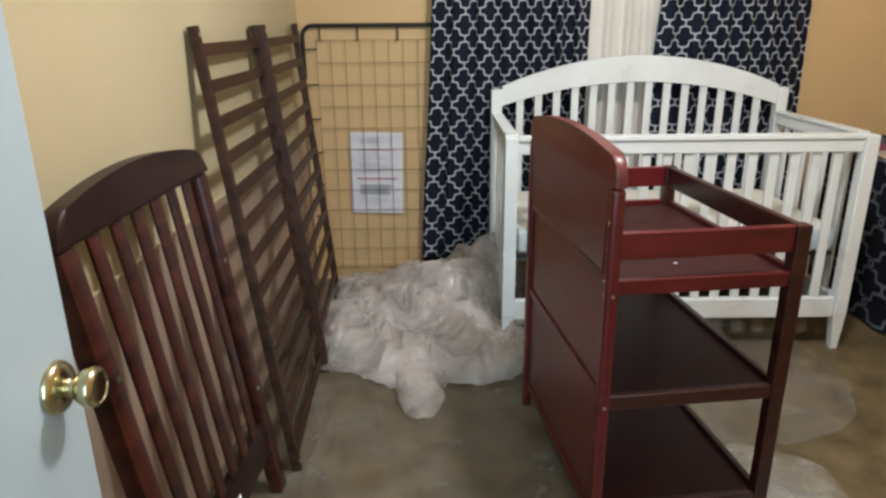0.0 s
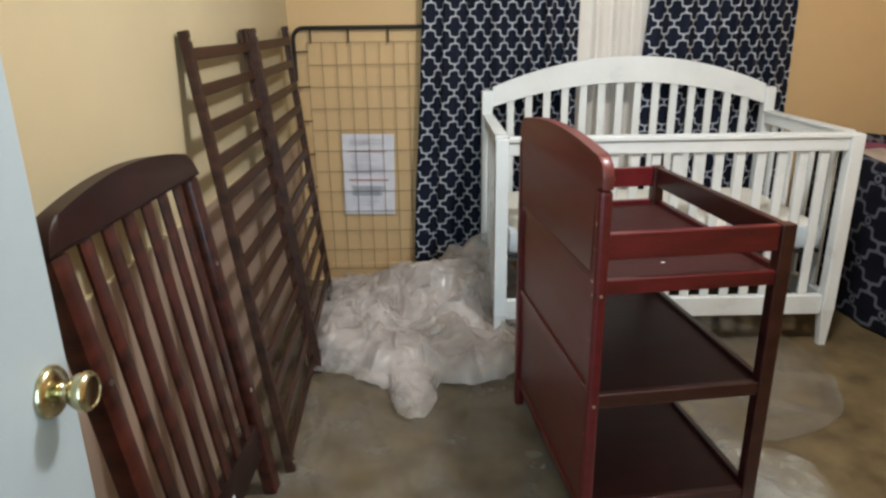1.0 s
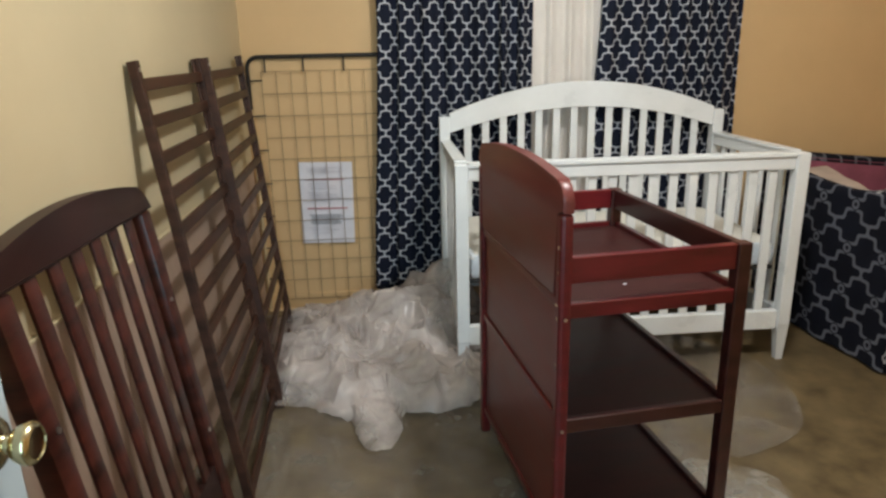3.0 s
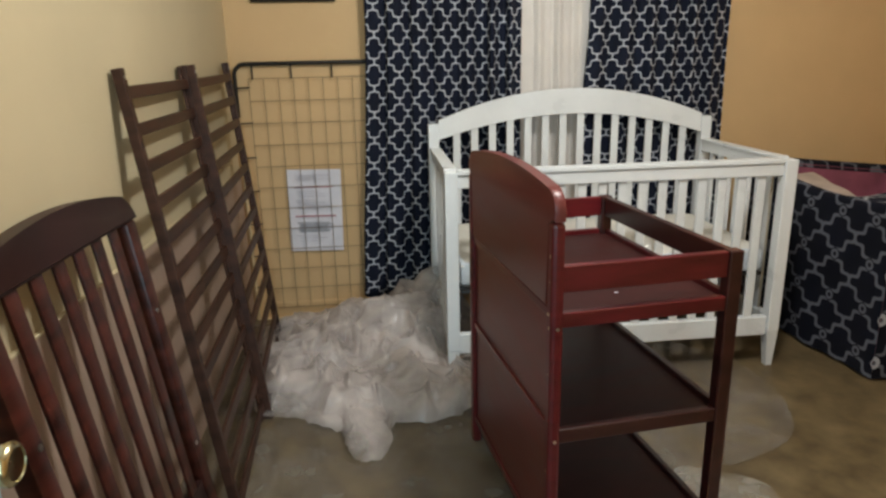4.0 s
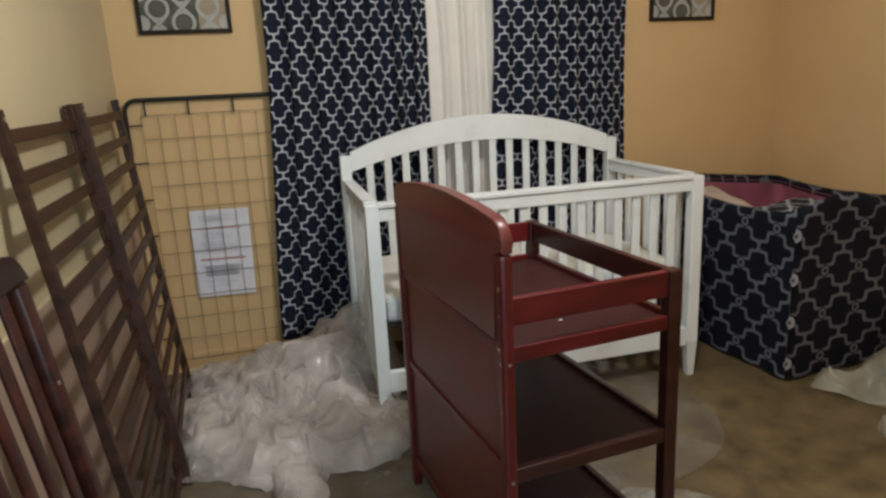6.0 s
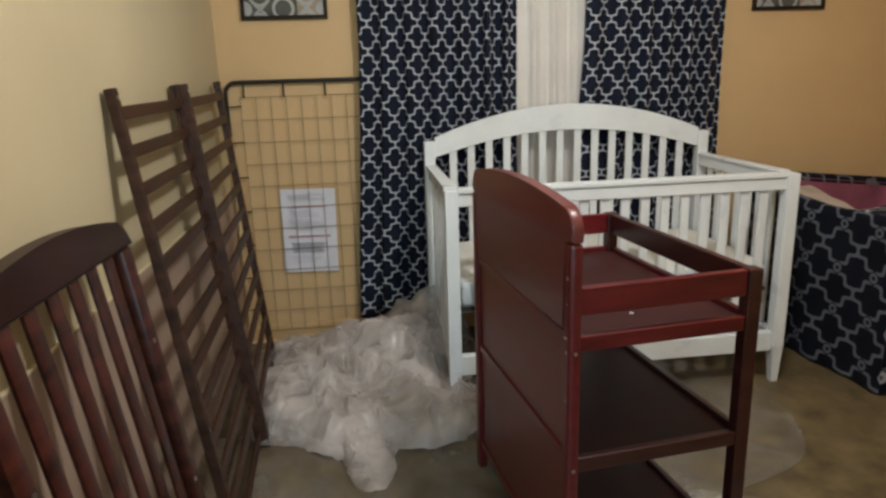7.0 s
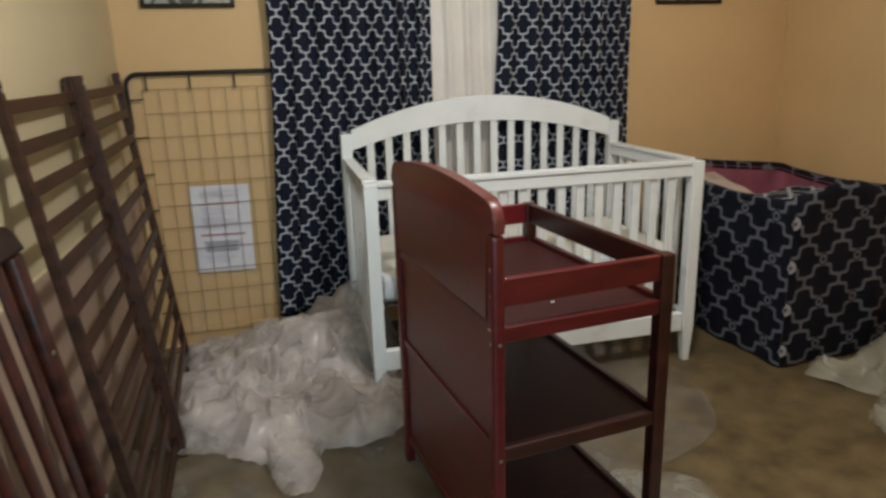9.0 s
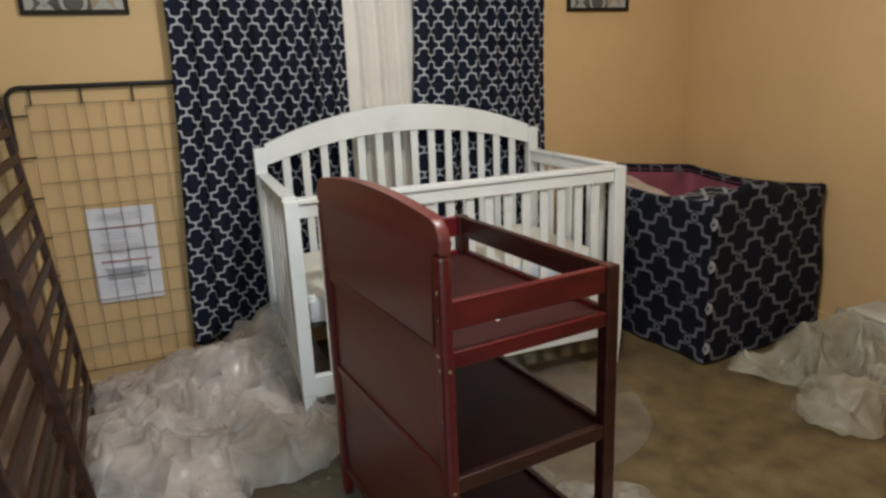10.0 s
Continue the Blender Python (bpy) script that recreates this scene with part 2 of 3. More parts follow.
box(bm, DX1, XR + T, YS - T, YS, 0, H)
box(bm, DX0, DX1, YS - T, YS, DH, H)
whole("wall_south", bm, WALL, "warm yellow painted wall with a doorway", kind="structure")
bm = bmesh.new()
box(bm, XL - T, XR + T, YS - 1.6 - T, YS - 1.6, 0, H)
box(bm, XL - T - T, XL - T, YS - 1.6, YS, 0, H)
box(bm, XR + T, XR + T + T, YS - 1.6, YS, 0, H)
whole("wall_hall", bm, CEIL, "plain hallway walls beyond the doorway", kind="structure")
bm = bmesh.new()
box(bm, XR - 0.013, XR, YS, YN - 0.013, 0, 0.085, 0.003)
box(bm, XL, XR, YN - 0.013, YN, 0, 0.085, 0.003)
whole("baseboard", bm, WALL, "low baseboard painted the yellow of the walls", kind="structure")
bm = bmesh.new()
for x in (DX0 - 0.06, DX1):
    box(bm, x, x + 0.06, YS, YS + 0.012, 0, DH + 0.06, 0.003)
box(bm, DX0, DX1, YS, YS + 0.012, DH, DH + 0.06, 0.003)
whole("trim", bm, TRIM, "painted casing round the doorway", kind="structure")

bm = bmesh.new()
box(bm, XL, XL + 0.006, YS, YN - 0.013, 0.0, 0.770)
whole("wall_panelling", bm, DADO, "pinkish tan lower wall under a pale cap", kind="structure")
bm = bmesh.new()
box(bm, XL, XL + 0.010, YS, YN - 0.013, 0.770, 0.778, 0.002)
whole("trim_cap", bm, WALL_W, "thin pale cap strip along the wall", kind="structure")

# door, open along the left wall
DM = pose(-0.700, -1.683, 0, 0, 0, 0)
door = tagged(new("door_1"), "open pale blue-white door with brass knob", "door", kind="structure")
door.matrix_basis = DM
bm = bmesh.new()
box(bm, -0.035, 0, -0.76, 0, 0.012, 2.03, 0.002)
part("door_leaf", bm, DOOR, door)
kn = Matrix.Translation((0, -0.047, 0.853)) @ pose(0, 0, 0, 0, 90, 0)
bm = bmesh.new()
lathe(bm, [(0.033, 0.0005), (0.033, 0.004), (0.029, 0.009), (0.020, 0.012), (0.013, 0.014)], kn, 40)
rose = part("rosette", bm, BRASS, door, "round polished brass rosette", 40)
bm = bmesh.new()
lathe(bm, [(0.011, 0.012), (0.011, 0.016), (0.013, 0.018), (0.011, 0.020), (0.011, 0.025), (0.017, 0.028), (0.021, 0.033), (0.0245, 0.040), (0.0255, 0.046), (0.0240, 0.050), (0.019, 0.053), (0.018, 0.051), (0.006, 0.050)], kn, 40)
part("knob", bm, BRASS, rose, "tulip-shaped polished brass knob", 40)
bm = bmesh.new()
box(bm, -0.030, -0.006, -0.0005, 0.0015, 0.826, 0.882)
part("latch_plate", bm, BRASS, door)
for z in (0.2, 1.0, 1.8):
    bm = bmesh.new()
    rod(bm, (0.004, -0.764, z), (0.004, -0.764, z + 0.09), 0.006)
    part("hinge", bm, BRASS, door)

# ---- ceiling lamp ----
cl = thing("ceiling_light", "round ceiling light on a painted metal base", "ceiling light", pose(0.48, -1.08, 0))
bm = bmesh.new()
lathe(bm, [(0.15, 2.395), (0.16, 2.41), (0.16, 2.44)], Matrix(), 32)
part("base", bm, TRIM, cl, smooth=40)
bm = bmesh.new()
lathe(bm, [(0.020, 2.345), (0.024, 2.352), (0.024, 2.385), (0.030, 2.395)], Matrix(), 24)
part("socket", bm, TRIM, cl, smooth=40)


# ---- crib ----
def crib():
    c = thing("crib", "white wooden slatted crib with arched back panel", "crib", pose(0, 0, 0))
    L, D = 1.38, 0.76

    def post(name, x, y, top, foot_in):
        bm = bmesh.new()
        w = 0.050
        box(bm, x, x + w, y, y + w, 0.155, top, 0.004)
        upright = part(name, bm, WHITE, c)
        bm = bmesh.new()
        vs = box(bm, x + 0.002, x + w - 0.002, y + 0.002, y + w - 0.002, 0.0, 0.155)
        for v in vs:
            if v.co.z < 0.01:
                v.co.x = x + (0.004 if foot_in > 0 else 0.016) + (v.co.x - x) * 0.60
                v.co.y = y + 0.012 + (v.co.y - y) * 0.6
        part("foot", bm, WHITE, upright)

    post("post", 0, 0, 0.872, 1)
    post("post", L - 0.050, 0, 0.872, -1)
    post("post", 0, D - 0.05, 0.985, 1)
    post("post", L - 0.050, D - 0.05, 0.985, -1)
    # front
    bm = bmesh.new()
    box(bm, 0.050, L - 0.050, 0.012, 0.048, 0.808, 0.858, 0.004)
    part("front_top_rail", bm, WHITE, c)
    bm = bmesh.new()
    box(bm, 0.050, L - 0.050, 0.004, 0.054, 0.858, 0.876, 0.003)
    part("front_top_cap", bm, WHITE, c)
    bm = bmesh.new()
    box(bm, 0.050, L - 0.050, 0.012, 0.046, 0.140, 0.222, 0.004)
    part("front_bottom_rail", bm, WHITE, c)
    n = 15
    for i in range(n):
        x = 0.050 + (L - 0.100) * (i + 1) / (n + 1)
        bm = bmesh.new()
        box(bm, x - 0.0175, x + 0.0175, 0.022, 0.036, 0.222, 0.808, 0.003)
        part("slat", bm, WHITE, c)
    # ends
    for x in (0.012, L - 0.046):
        bm = bmesh.new()
        box(bm, x, x + 0.034, 0.050, D - 0.05, 0.818, 0.866, 0.003)
        part("end_top_rail", bm, WHITE, c)
        bm = bmesh.new()
        box(bm, x - 0.008, x + 0.042, 0.060, D - 0.052, 0.866, 0.878, 0.003)
        part("end_top_cap", bm, WHITE, c)
        bm = bmesh.new()
        box(bm, x, x + 0.034, 0.050, D - 0.05, 0.140, 0.222, 0.003)
        part("end_bottom_rail", bm, WHITE, c)
        for i in range(7):
            y = 0.050 + (D - 0.108) * (i + 1) / 8
            bm = bmesh.new()
            box(bm, x + 0.010, x + 0.024, y - 0.0175, y + 0.0175, 0.222, 0.818, 0.003)
            part("slat", bm, WHITE, c)
    # back, arched
    def arch(x):
        k = (x - L / 2) / (L / 2)
        return 1 - k * k

    xs = [0.050 + (L - 0.100) * i / 32 for i in range(33)]
    bm = bmesh.new()
    top = [(x, 0.978 + 0.154 * arch(x)) for x in xs]
    low = [(x, 0.893 + 0.122 * arch(x)) for x in xs]
    prism(bm, low + list(reversed(top)), D - 0.042, D - 0.008, lambda a, b, t: (a, t, b), 0.003)
    part("arched_top_rail", bm, WHITE, c, "arched solid white top board")
    bm = bmesh.new()
    box(bm, 0.050, L - 0.050, D - 0.042, D - 0.008, 0.140, 0.222, 0.003)
    part("back_bottom_rail", bm, WHITE, c)
    n = 14
    for i in range(n):
        x = 0.050 + (L - 0.100) * (i + 1) / (n + 1)
        bm = bmesh.new()
        box(bm, x - 0.0175, x + 0.0175, D - 0.032, D - 0.018, 0.222, 0.897 + 0.122 * arch(x), 0.003)
        part("slat", bm, WHITE, c)
    bm = bmesh.new()
    rod(bm, (0.06, 0.075, 0.392), (L - 0.06, 0.075, 0.392), 0.008)
    rod(bm, (0.06, D - 0.075, 0.392), (L - 0.06, D - 0.075, 0.392), 0.008)
    for i in range(9):
        x = 0.065 + (L - 0.13) * i / 8
        rod(bm, (x, 0.075, 0.392), (x, D - 0.075, 0.392), 0.005)
    part("mattress_support", bm, BLACK, c, "dark metal mattress support")
    for x in (L - 0.066,):
        bm = bmesh.new()
        rod(bm, (x, 0.056, 0.25), (x, 0.056, 0.80), 0.005)
        part("guide_rod", bm, STEEL, c, "steel guide rod beside the post")
    return c


crib()
mat = thing("crib_mattress", "white crib mattress with pale blue-white side", "mattress", pose(0, 0, 0))
bm = bmesh.new()
box(bm, 0.062, 1.318, 0.066, 0.70, 0.402, 0.50, 0.02)
part("mattress_body", bm, MAT_SIDE, mat, smooth=40)
bm = bmesh.new()
bmesh.ops.create_grid(bm, x_segments=40, y_segments=22, size=1)
for v in bm.verts:
    x, y = 0.064 + 1.252 * (v.co.x + 1) / 2, 0.068 + 0.63 * (v.co.y + 1) / 2
    e = min(x - 0.064, 1.316 - x, y - 0.068, 0.698 - y)
    v.co = Vector((x, y, 0.487 + min(0.035, e * 0.9) + 0.006 * noise.noise((x * 6, y * 6, 1))))
part("mattress_sheet", bm, MATTRESS, mat, "white fitted sheet, slightly rumpled", 180)


# ---- changing table ----
def changing_table():
    t = thing("changing_table", "dark red mahogany open-shelf changing table, chipped edges", "changing table", pose(0.131, -1.072, 0, 0, 0, 6.6))
    W, U, F = 0.464, 0.705, -0.016
    # arched end panel along local y
    def hz(y):
        k = (y - (U + F) / 2) / ((U - F) / 2)
        edge = max(0.0, abs(k) - 0.90) / 0.10
        return 0.998 + 0.030 * (1 - k * k) - 0.040 * (1 - math.sqrt(max(0.0, 1 - edge * edge)))

    ys = [F + (U - F) * (0.5 - 0.5 * math.cos(math.pi * i / 40)) for i in range(41)]
    bm = bmesh.new()
    out = [(F, 0.936), (0.0225, 0.936), (0.0225, 0.737), (U - 0.0385, 0.737), (U - 0.0385, 0.936), (U, 0.936)] + [(y, hz(y)) for y in reversed(ys)]
    prism(bm, out, -0.010, 0.018, lambda a, b, q: (q, a, b), 0.006)
    top_board = part("arched_top_board", bm, MAHOG_PANEL, t, "arched solid end board", 30)
    for y in (F, U - 0.036):
        bm = bmesh.new()
        box(bm, -0.012, 0.018, y, y + 0.036, 0.0, 0.934, 0.009)
        end_post = part("end_post", bm, MAHOG, t)
        front_post = end_post if y == F else front_post
    bm = bmesh.new()
    box(bm, 0.000, 0.014, 0.020, U - 0.036, 0.448, 0.713, 0.002)
    part("end_panel", bm, MAHOG_PANEL, t)
    bm = bmesh.new()
    box(bm, 0.000, 0.014, 0.020, U - 0.036, 0.105, 0.424, 0.002)
    part("end_panel", bm, MAHOG_PANEL, t)
    for z0, z1 in ((0.713, 0.735), (0.424, 0.448), (0.080, 0.105)):
        bm = bmesh.new()
        box(bm, -0.006, 0.022, 0.020, U - 0.036, z0, z1, 0.003)
        part("end_rail", bm, MAHOG, t)
    # low posts on the far side, their shade put into the colour
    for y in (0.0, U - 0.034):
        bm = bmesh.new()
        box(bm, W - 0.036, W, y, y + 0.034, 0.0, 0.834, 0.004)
        part("leg", bm, MAHOG_SHADED, t)
    # guard rails
    for y in (0.006, U - 0.026):
        bm = bmesh.new()
        box(bm, 0.018, W - 0.036, y, y + 0.020, 0.770, 0.832, 0.003)
        part("guard_rail", bm, MAHOG, t)
    # rear rail takes the shaded copy of the wood
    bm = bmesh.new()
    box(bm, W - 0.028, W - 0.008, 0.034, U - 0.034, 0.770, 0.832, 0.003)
    part("guard_rail", bm, MAHOG_SHADED, t)
    # shelves with a lip on all sides; lower lips coloured as if in shade
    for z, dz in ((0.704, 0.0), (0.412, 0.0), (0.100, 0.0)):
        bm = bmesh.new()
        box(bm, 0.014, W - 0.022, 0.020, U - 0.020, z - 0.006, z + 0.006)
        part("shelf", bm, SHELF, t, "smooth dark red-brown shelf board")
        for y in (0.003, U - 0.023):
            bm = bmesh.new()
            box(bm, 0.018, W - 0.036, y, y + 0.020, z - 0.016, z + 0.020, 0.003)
            part("shelf_rail", bm, MAHOG_SHADED if z < 0.6 else MAHOG, t)
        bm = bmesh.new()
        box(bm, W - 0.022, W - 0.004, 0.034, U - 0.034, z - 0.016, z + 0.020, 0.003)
        part("shelf_rail", bm, MAHOG_SHADED if z < 0.6 else MAHOG, t)
    # worn chips and bolt caps
    for y, z, a, b in ((-0.004, 0.855, 0.005, 0.009), (-0.002, 0.722, 0.013, 0.006), (-0.004, 0.800, 0.004, 0.005), (-0.003, 0.58, 0.004, 0.004), (-0.003, 0.690, 0.005, 0.008), (-0.003, 0.33, 0.004, 0.005)):
        bm = bmesh.new()
        box(bm, -0.0128, -0.009, y, y + a, z, z + b, 0.001)
        part("chip", bm, CHIP, front_post, "bare wood chip in the finish")
    for z in (0.695, 0.415):
        bm = bmesh.new()
        rod(bm, (0.003, F - 0.002, z), (0.003, F + 0.004, z), 0.004, 12)
        part("bolt", bm, STEEL, front_post)
    bm = bmesh.new()
    box(bm, 0.21, 0.220, 0.13, 0.135, 0.7102, 0.7118, 0.0006)
    part("scrap", bm, PAPER, t)
    return t


changing_table()


# ---- two crib sides and a headboard leaning on the left wall ----
def crib_side(a, b, ta, tb, group):
    """a, b: feet; ta, tb: tops."""
    a, b, ta, tb = (Vector(p) for p in (a, b, ta, tb))
    c = thing("slatted_gate", "dark walnut-stained slatted crib side standing on end", "crib gate", Matrix.Translation((a + b) / 2), group)
    mid = (a + b) / 2
    w, h = (b - a).length, (ta - a).length
    nrm = (b - a).cross(ta - a).normalized()
    if nrm.x < 0:
        nrm = -nrm

    def put(s, u, d):
        s, u = s / w, u / h
        p = (a * (1 - s) + b * s) * (1 - u) + (ta * (1 - s) + tb * s) * u
        return p + nrm * d - mid

    def board(name, s0, s1, u0, u1, d0, d1, mtl):
        bm = bmesh.new()
        vs = box(bm, s0, s1, u0, u1, d0, d1, 0.003)
        for v in bm.verts:
            v.co = put(v.co.x, v.co.y, v.co.z)
        return part(name, bm, mtl, c)

    rails = [board("long_rail", 0, 0.026, 0, h, 0.0, 0.027, WALNUT), board("long_rail", w - 0.026, w, 0, h, 0.0, 0.027, WALNUT)]
    # rebated inner strip of each rail, on which the slats lie
    for s0 in (0.026, w - 0.046):
        board("rail_lip", s0, s0 + 0.020, 0.002, h - 0.002, 0.002, 0.012, WALNUT)
    n = 13
    for i in range(n):
        u = 0.046 * h + 0.905 * h * i / (n - 1)
        board("slat", 0.027, w - 0.027, u - 0.017, u + 0.017, 0.013, 0.025, WALNUT)
    for u in (h - 0.025, 0.03):
        for s in (0.013, w - 0.013):
            bm = bmesh.new()
            rod(bm, put(s, u, 0.025), put(s, u, 0.029), 0.006, 12)
            part("bolt", bm, STEEL, rails[0 if s < 0.1 else 1])
    return c


crib_side((-0.688, -0.765, 0), (-0.720, -0.128, 0), (-0.905, -0.590, 1.265), (-0.908, 0.050, 1.270), "crib sides on the wall")
crib_side((-0.700, -0.152, 0), (-0.752, 0.560, 0), (-0.880, 0.024, 1.272), (-0.900, 0.700, 1.280), "crib sides on the wall")


def headboard():
    lean = Vector((-0.115, -0.05, 0.989)).normalized()
    b = Vector((-0.692, -0.808, 0))
    a = b - Vector((0.03, 1, 0)).normalized() * 0.620
    c = thing("crib_headboard", "dark cherry slatted crib headboard with arched top leaning", "headboard", Matrix.Translation((a + b) / 2))
    mid = (a + b) / 2
    w = (b - a).length
    along = (b - a).normalized()
    nrm = along.cross(lean).normalized()
    if nrm.x < 0:
        nrm = -nrm

    def put(s, u, d):
        return a + along * s + lean * u + nrm * (d - 0.040) - mid

    def board(name, s0, s1, u0, u1, d0, d1, mtl, taper=0.0, bevel=0.003):
        bm = bmesh.new()
        box(bm, s0, s1, u0, u1, d0, d1, bevel)
        for v in bm.verts:
            v.co = put(v.co.x, v.co.y, v.co.z)
        return part(name, bm, mtl, c, smooth=30)

    left = board("post", 0, 0.051, 0.005, 0.942, 0, 0.040, CHERRY, bevel=0.008)
    right = board("post", w - 0.051, w, 0.005, 0.942, 0, 0.040, CHERRY, bevel=0.008)
    bm = bmesh.new()
    n = 36

    def top(s):
        k = (s - w / 2) / (w / 2)
        e = max(0.0, abs(k) - 0.86) / 0.14
        return 0.992 + 0.040 * (1 - k * k) - 0.040 * (1 - math.sqrt(max(0.0, 1 - min(1, e) ** 2)))
    ss = [-0.006 + (w + 0.012) * i / n for i in range(n + 1)]
    out = [(-0.006, 0.942), (w + 0.006, 0.942)] + [(s, top(s)) for s in reversed(ss)]
    prism(bm, out, 0.008, 0.044, put, 0.008)
    part("arched_top_rail", bm, CHERRY_DARK, c, "thick arched top rail", 30)
    board("bottom_rail", 0.051, w - 0.051, 0.15, 0.25, 0.006, 0.034, CHERRY_DARK)
    n, sw = 6, 0.039
    gap = (w - 0.102 - n * sw) / (n + 1)
    for i in range(n):
        s = 0.051 + gap * (i + 1) + sw * i
        board("slat", s, s + sw, 0.25, 0.942, 0.026, 0.034, CHERRY, bevel=0.002)
    bm = bmesh.new()
    box(bm, w - 0.41, w - 0.28, 0.185, 0.200, 0.0345, 0.0365, 0.0008)
    for v in bm.verts:
        v.co = put(v.co.x, v.co.y, v.co.z)
    part("label", bm, PAPER, c, "narrow white paper label on the bottom rail")
    for s, u in ((0.035, 0.70), (w - 0.030, 0.72), (0.045, 0.33), (w - 0.035, 0.35)):
        bm = bmesh.new()
        rod(bm, put(s, u, 0.038), put(s, u, 0.042), 0.006, 12)
        part("bolt", bm, STEEL, left if s < 0.2 else right)
    return c


headboard()


# ---- wire spring base standing against the back wall ----
def spring_base():
    x0, x1, z1, y = -0.890, -0.225, 1.274, YN - 0.020
    c = thing("crib_spring", "black tubular crib spring base with bronze wire grid", "crib spring", pose(0, 0, 0))

    def tube(pts, r):
        bm = bmesh.new()
        for p, q in zip(pts, pts[1:]):
            rod(bm, p, q, r, 10)
        return bm

    arc = [(x0 + 0.05 - 0.05 * math.cos(k * math.pi / 16), y, z1 - 0.05 + 0.05 * math.sin(k * math.pi / 16)) for k in range(9)]
    arc2 = [(x1 - 0.05 + 0.05 * math.sin(k * math.pi / 16), y, z1 - 0.05 + 0.05 * math.cos(k * math.pi / 16)) for k in range(9)]
    part("tube_frame", tube([(x0, y, 1.030)] + arc + arc2 + [(x1, y, 0.02)], 0.0095), BLACK, c, smooth=50)
    part("pale_tube", tube([(x0, y, 1.030), (x0, y, 0.0), (x1, y, 0.0095)], 0.008), SLEEVE, c, "cream lower tube of the frame", 50)
    gx0, gx1, gz0, gz1 = x0 + 0.062, x1 - 0.050, 0.060, 1.207
    n = 9
    for i in range(n):
        x = gx0 + (gx1 - gx0) * i / (n - 1)
        bm = bmesh.new()
        rod(bm, (x, y - 0.004, gz0), (x, y - 0.004, gz1), 0.0015, 6)
        part("grid_wire", bm, WIRE, c)
    n = 12
    for i in range(n):
        z = gz0 + (gz1 - gz0) * i / (n - 1)
        bm = bmesh.new()
        rod(bm, (gx0, y + 0.0003, z), (gx1, y + 0.0003, z), 0.0015, 6)
        part("grid_wire", bm, WIRE, c)
    for x in (gx0 + 0.02, gx0 + 0.20, gx0 + 0.39):
        bm = bmesh.new()
        rod(bm, (x, y, z1 - 0.004), (x, y - 0.003, gz1 - 0.004), 0.004, 8)
        part("hook", bm, BLACK, c)
    for i in range(7):
        z = 1.165 - 0.165 * i
        bm = bmesh.new()
        rod(bm, (x0, y, z), (gx0 + 0.004, y - 0.003, z + 0.002), 0.0035, 8)
        part("hook", bm, BLACK, c)
    return c


spring_base()
pap = thing("instruction_sheet", "creased white paper sheet with faint grey print", "paper", pose(-0.562, YN - 0.010, 0.562, 0, 1.2, 0))
bm = bmesh.new()
bmesh.ops.create_grid(bm, x_segments=14, y_segments=18, size=1)
for v in bm.verts:
    x, z = v.co.x * 0.131, v.co.y * 0.207
    v.co = Vector((x, -0.004 * abs(math.sin(z * 22)) - 0.003 * noise.noise((x * 9, z * 9, 3)), z))
leaf = part("sheet", bm, PAPER, pap, smooth=180)
def print_bar(x0, x1, z0, z1, mtl, label=""):
    bm = bmesh.new()
    box(bm, x0, x1, -0.0085, -0.008, z0, z1)
    part("print_bar", bm, mtl, leaf, label)


rng = random.Random(8)
for z in (0.178, 0.168, 0.158, 0.098, 0.086, 0.072, 0.052, 0.040, 0.028, 0.012, -0.128, -0.140, -0.156):
    x = -0.098 + rng.uniform(0, 0.02)
    print_bar(x, x + rng.uniform(0.10, 0.18), z, z + rng.choice((0.003, 0.004)), INK)
for k in range(7):
    print_bar(-0.092 + 0.006 * k % 0.013, 0.082 - rng.uniform(0, 0.03), -0.062 - 0.0075 * k, -0.057 - 0.0075 * k, INK_DARK, "grey printed block line")
print_bar(-0.10, 0.09, 0.118, 0.122, INK_RED, "reddish printed line")
print_bar(-0.10, 0.10, -0.030, -0.023, INK_RED, "reddish printed line")


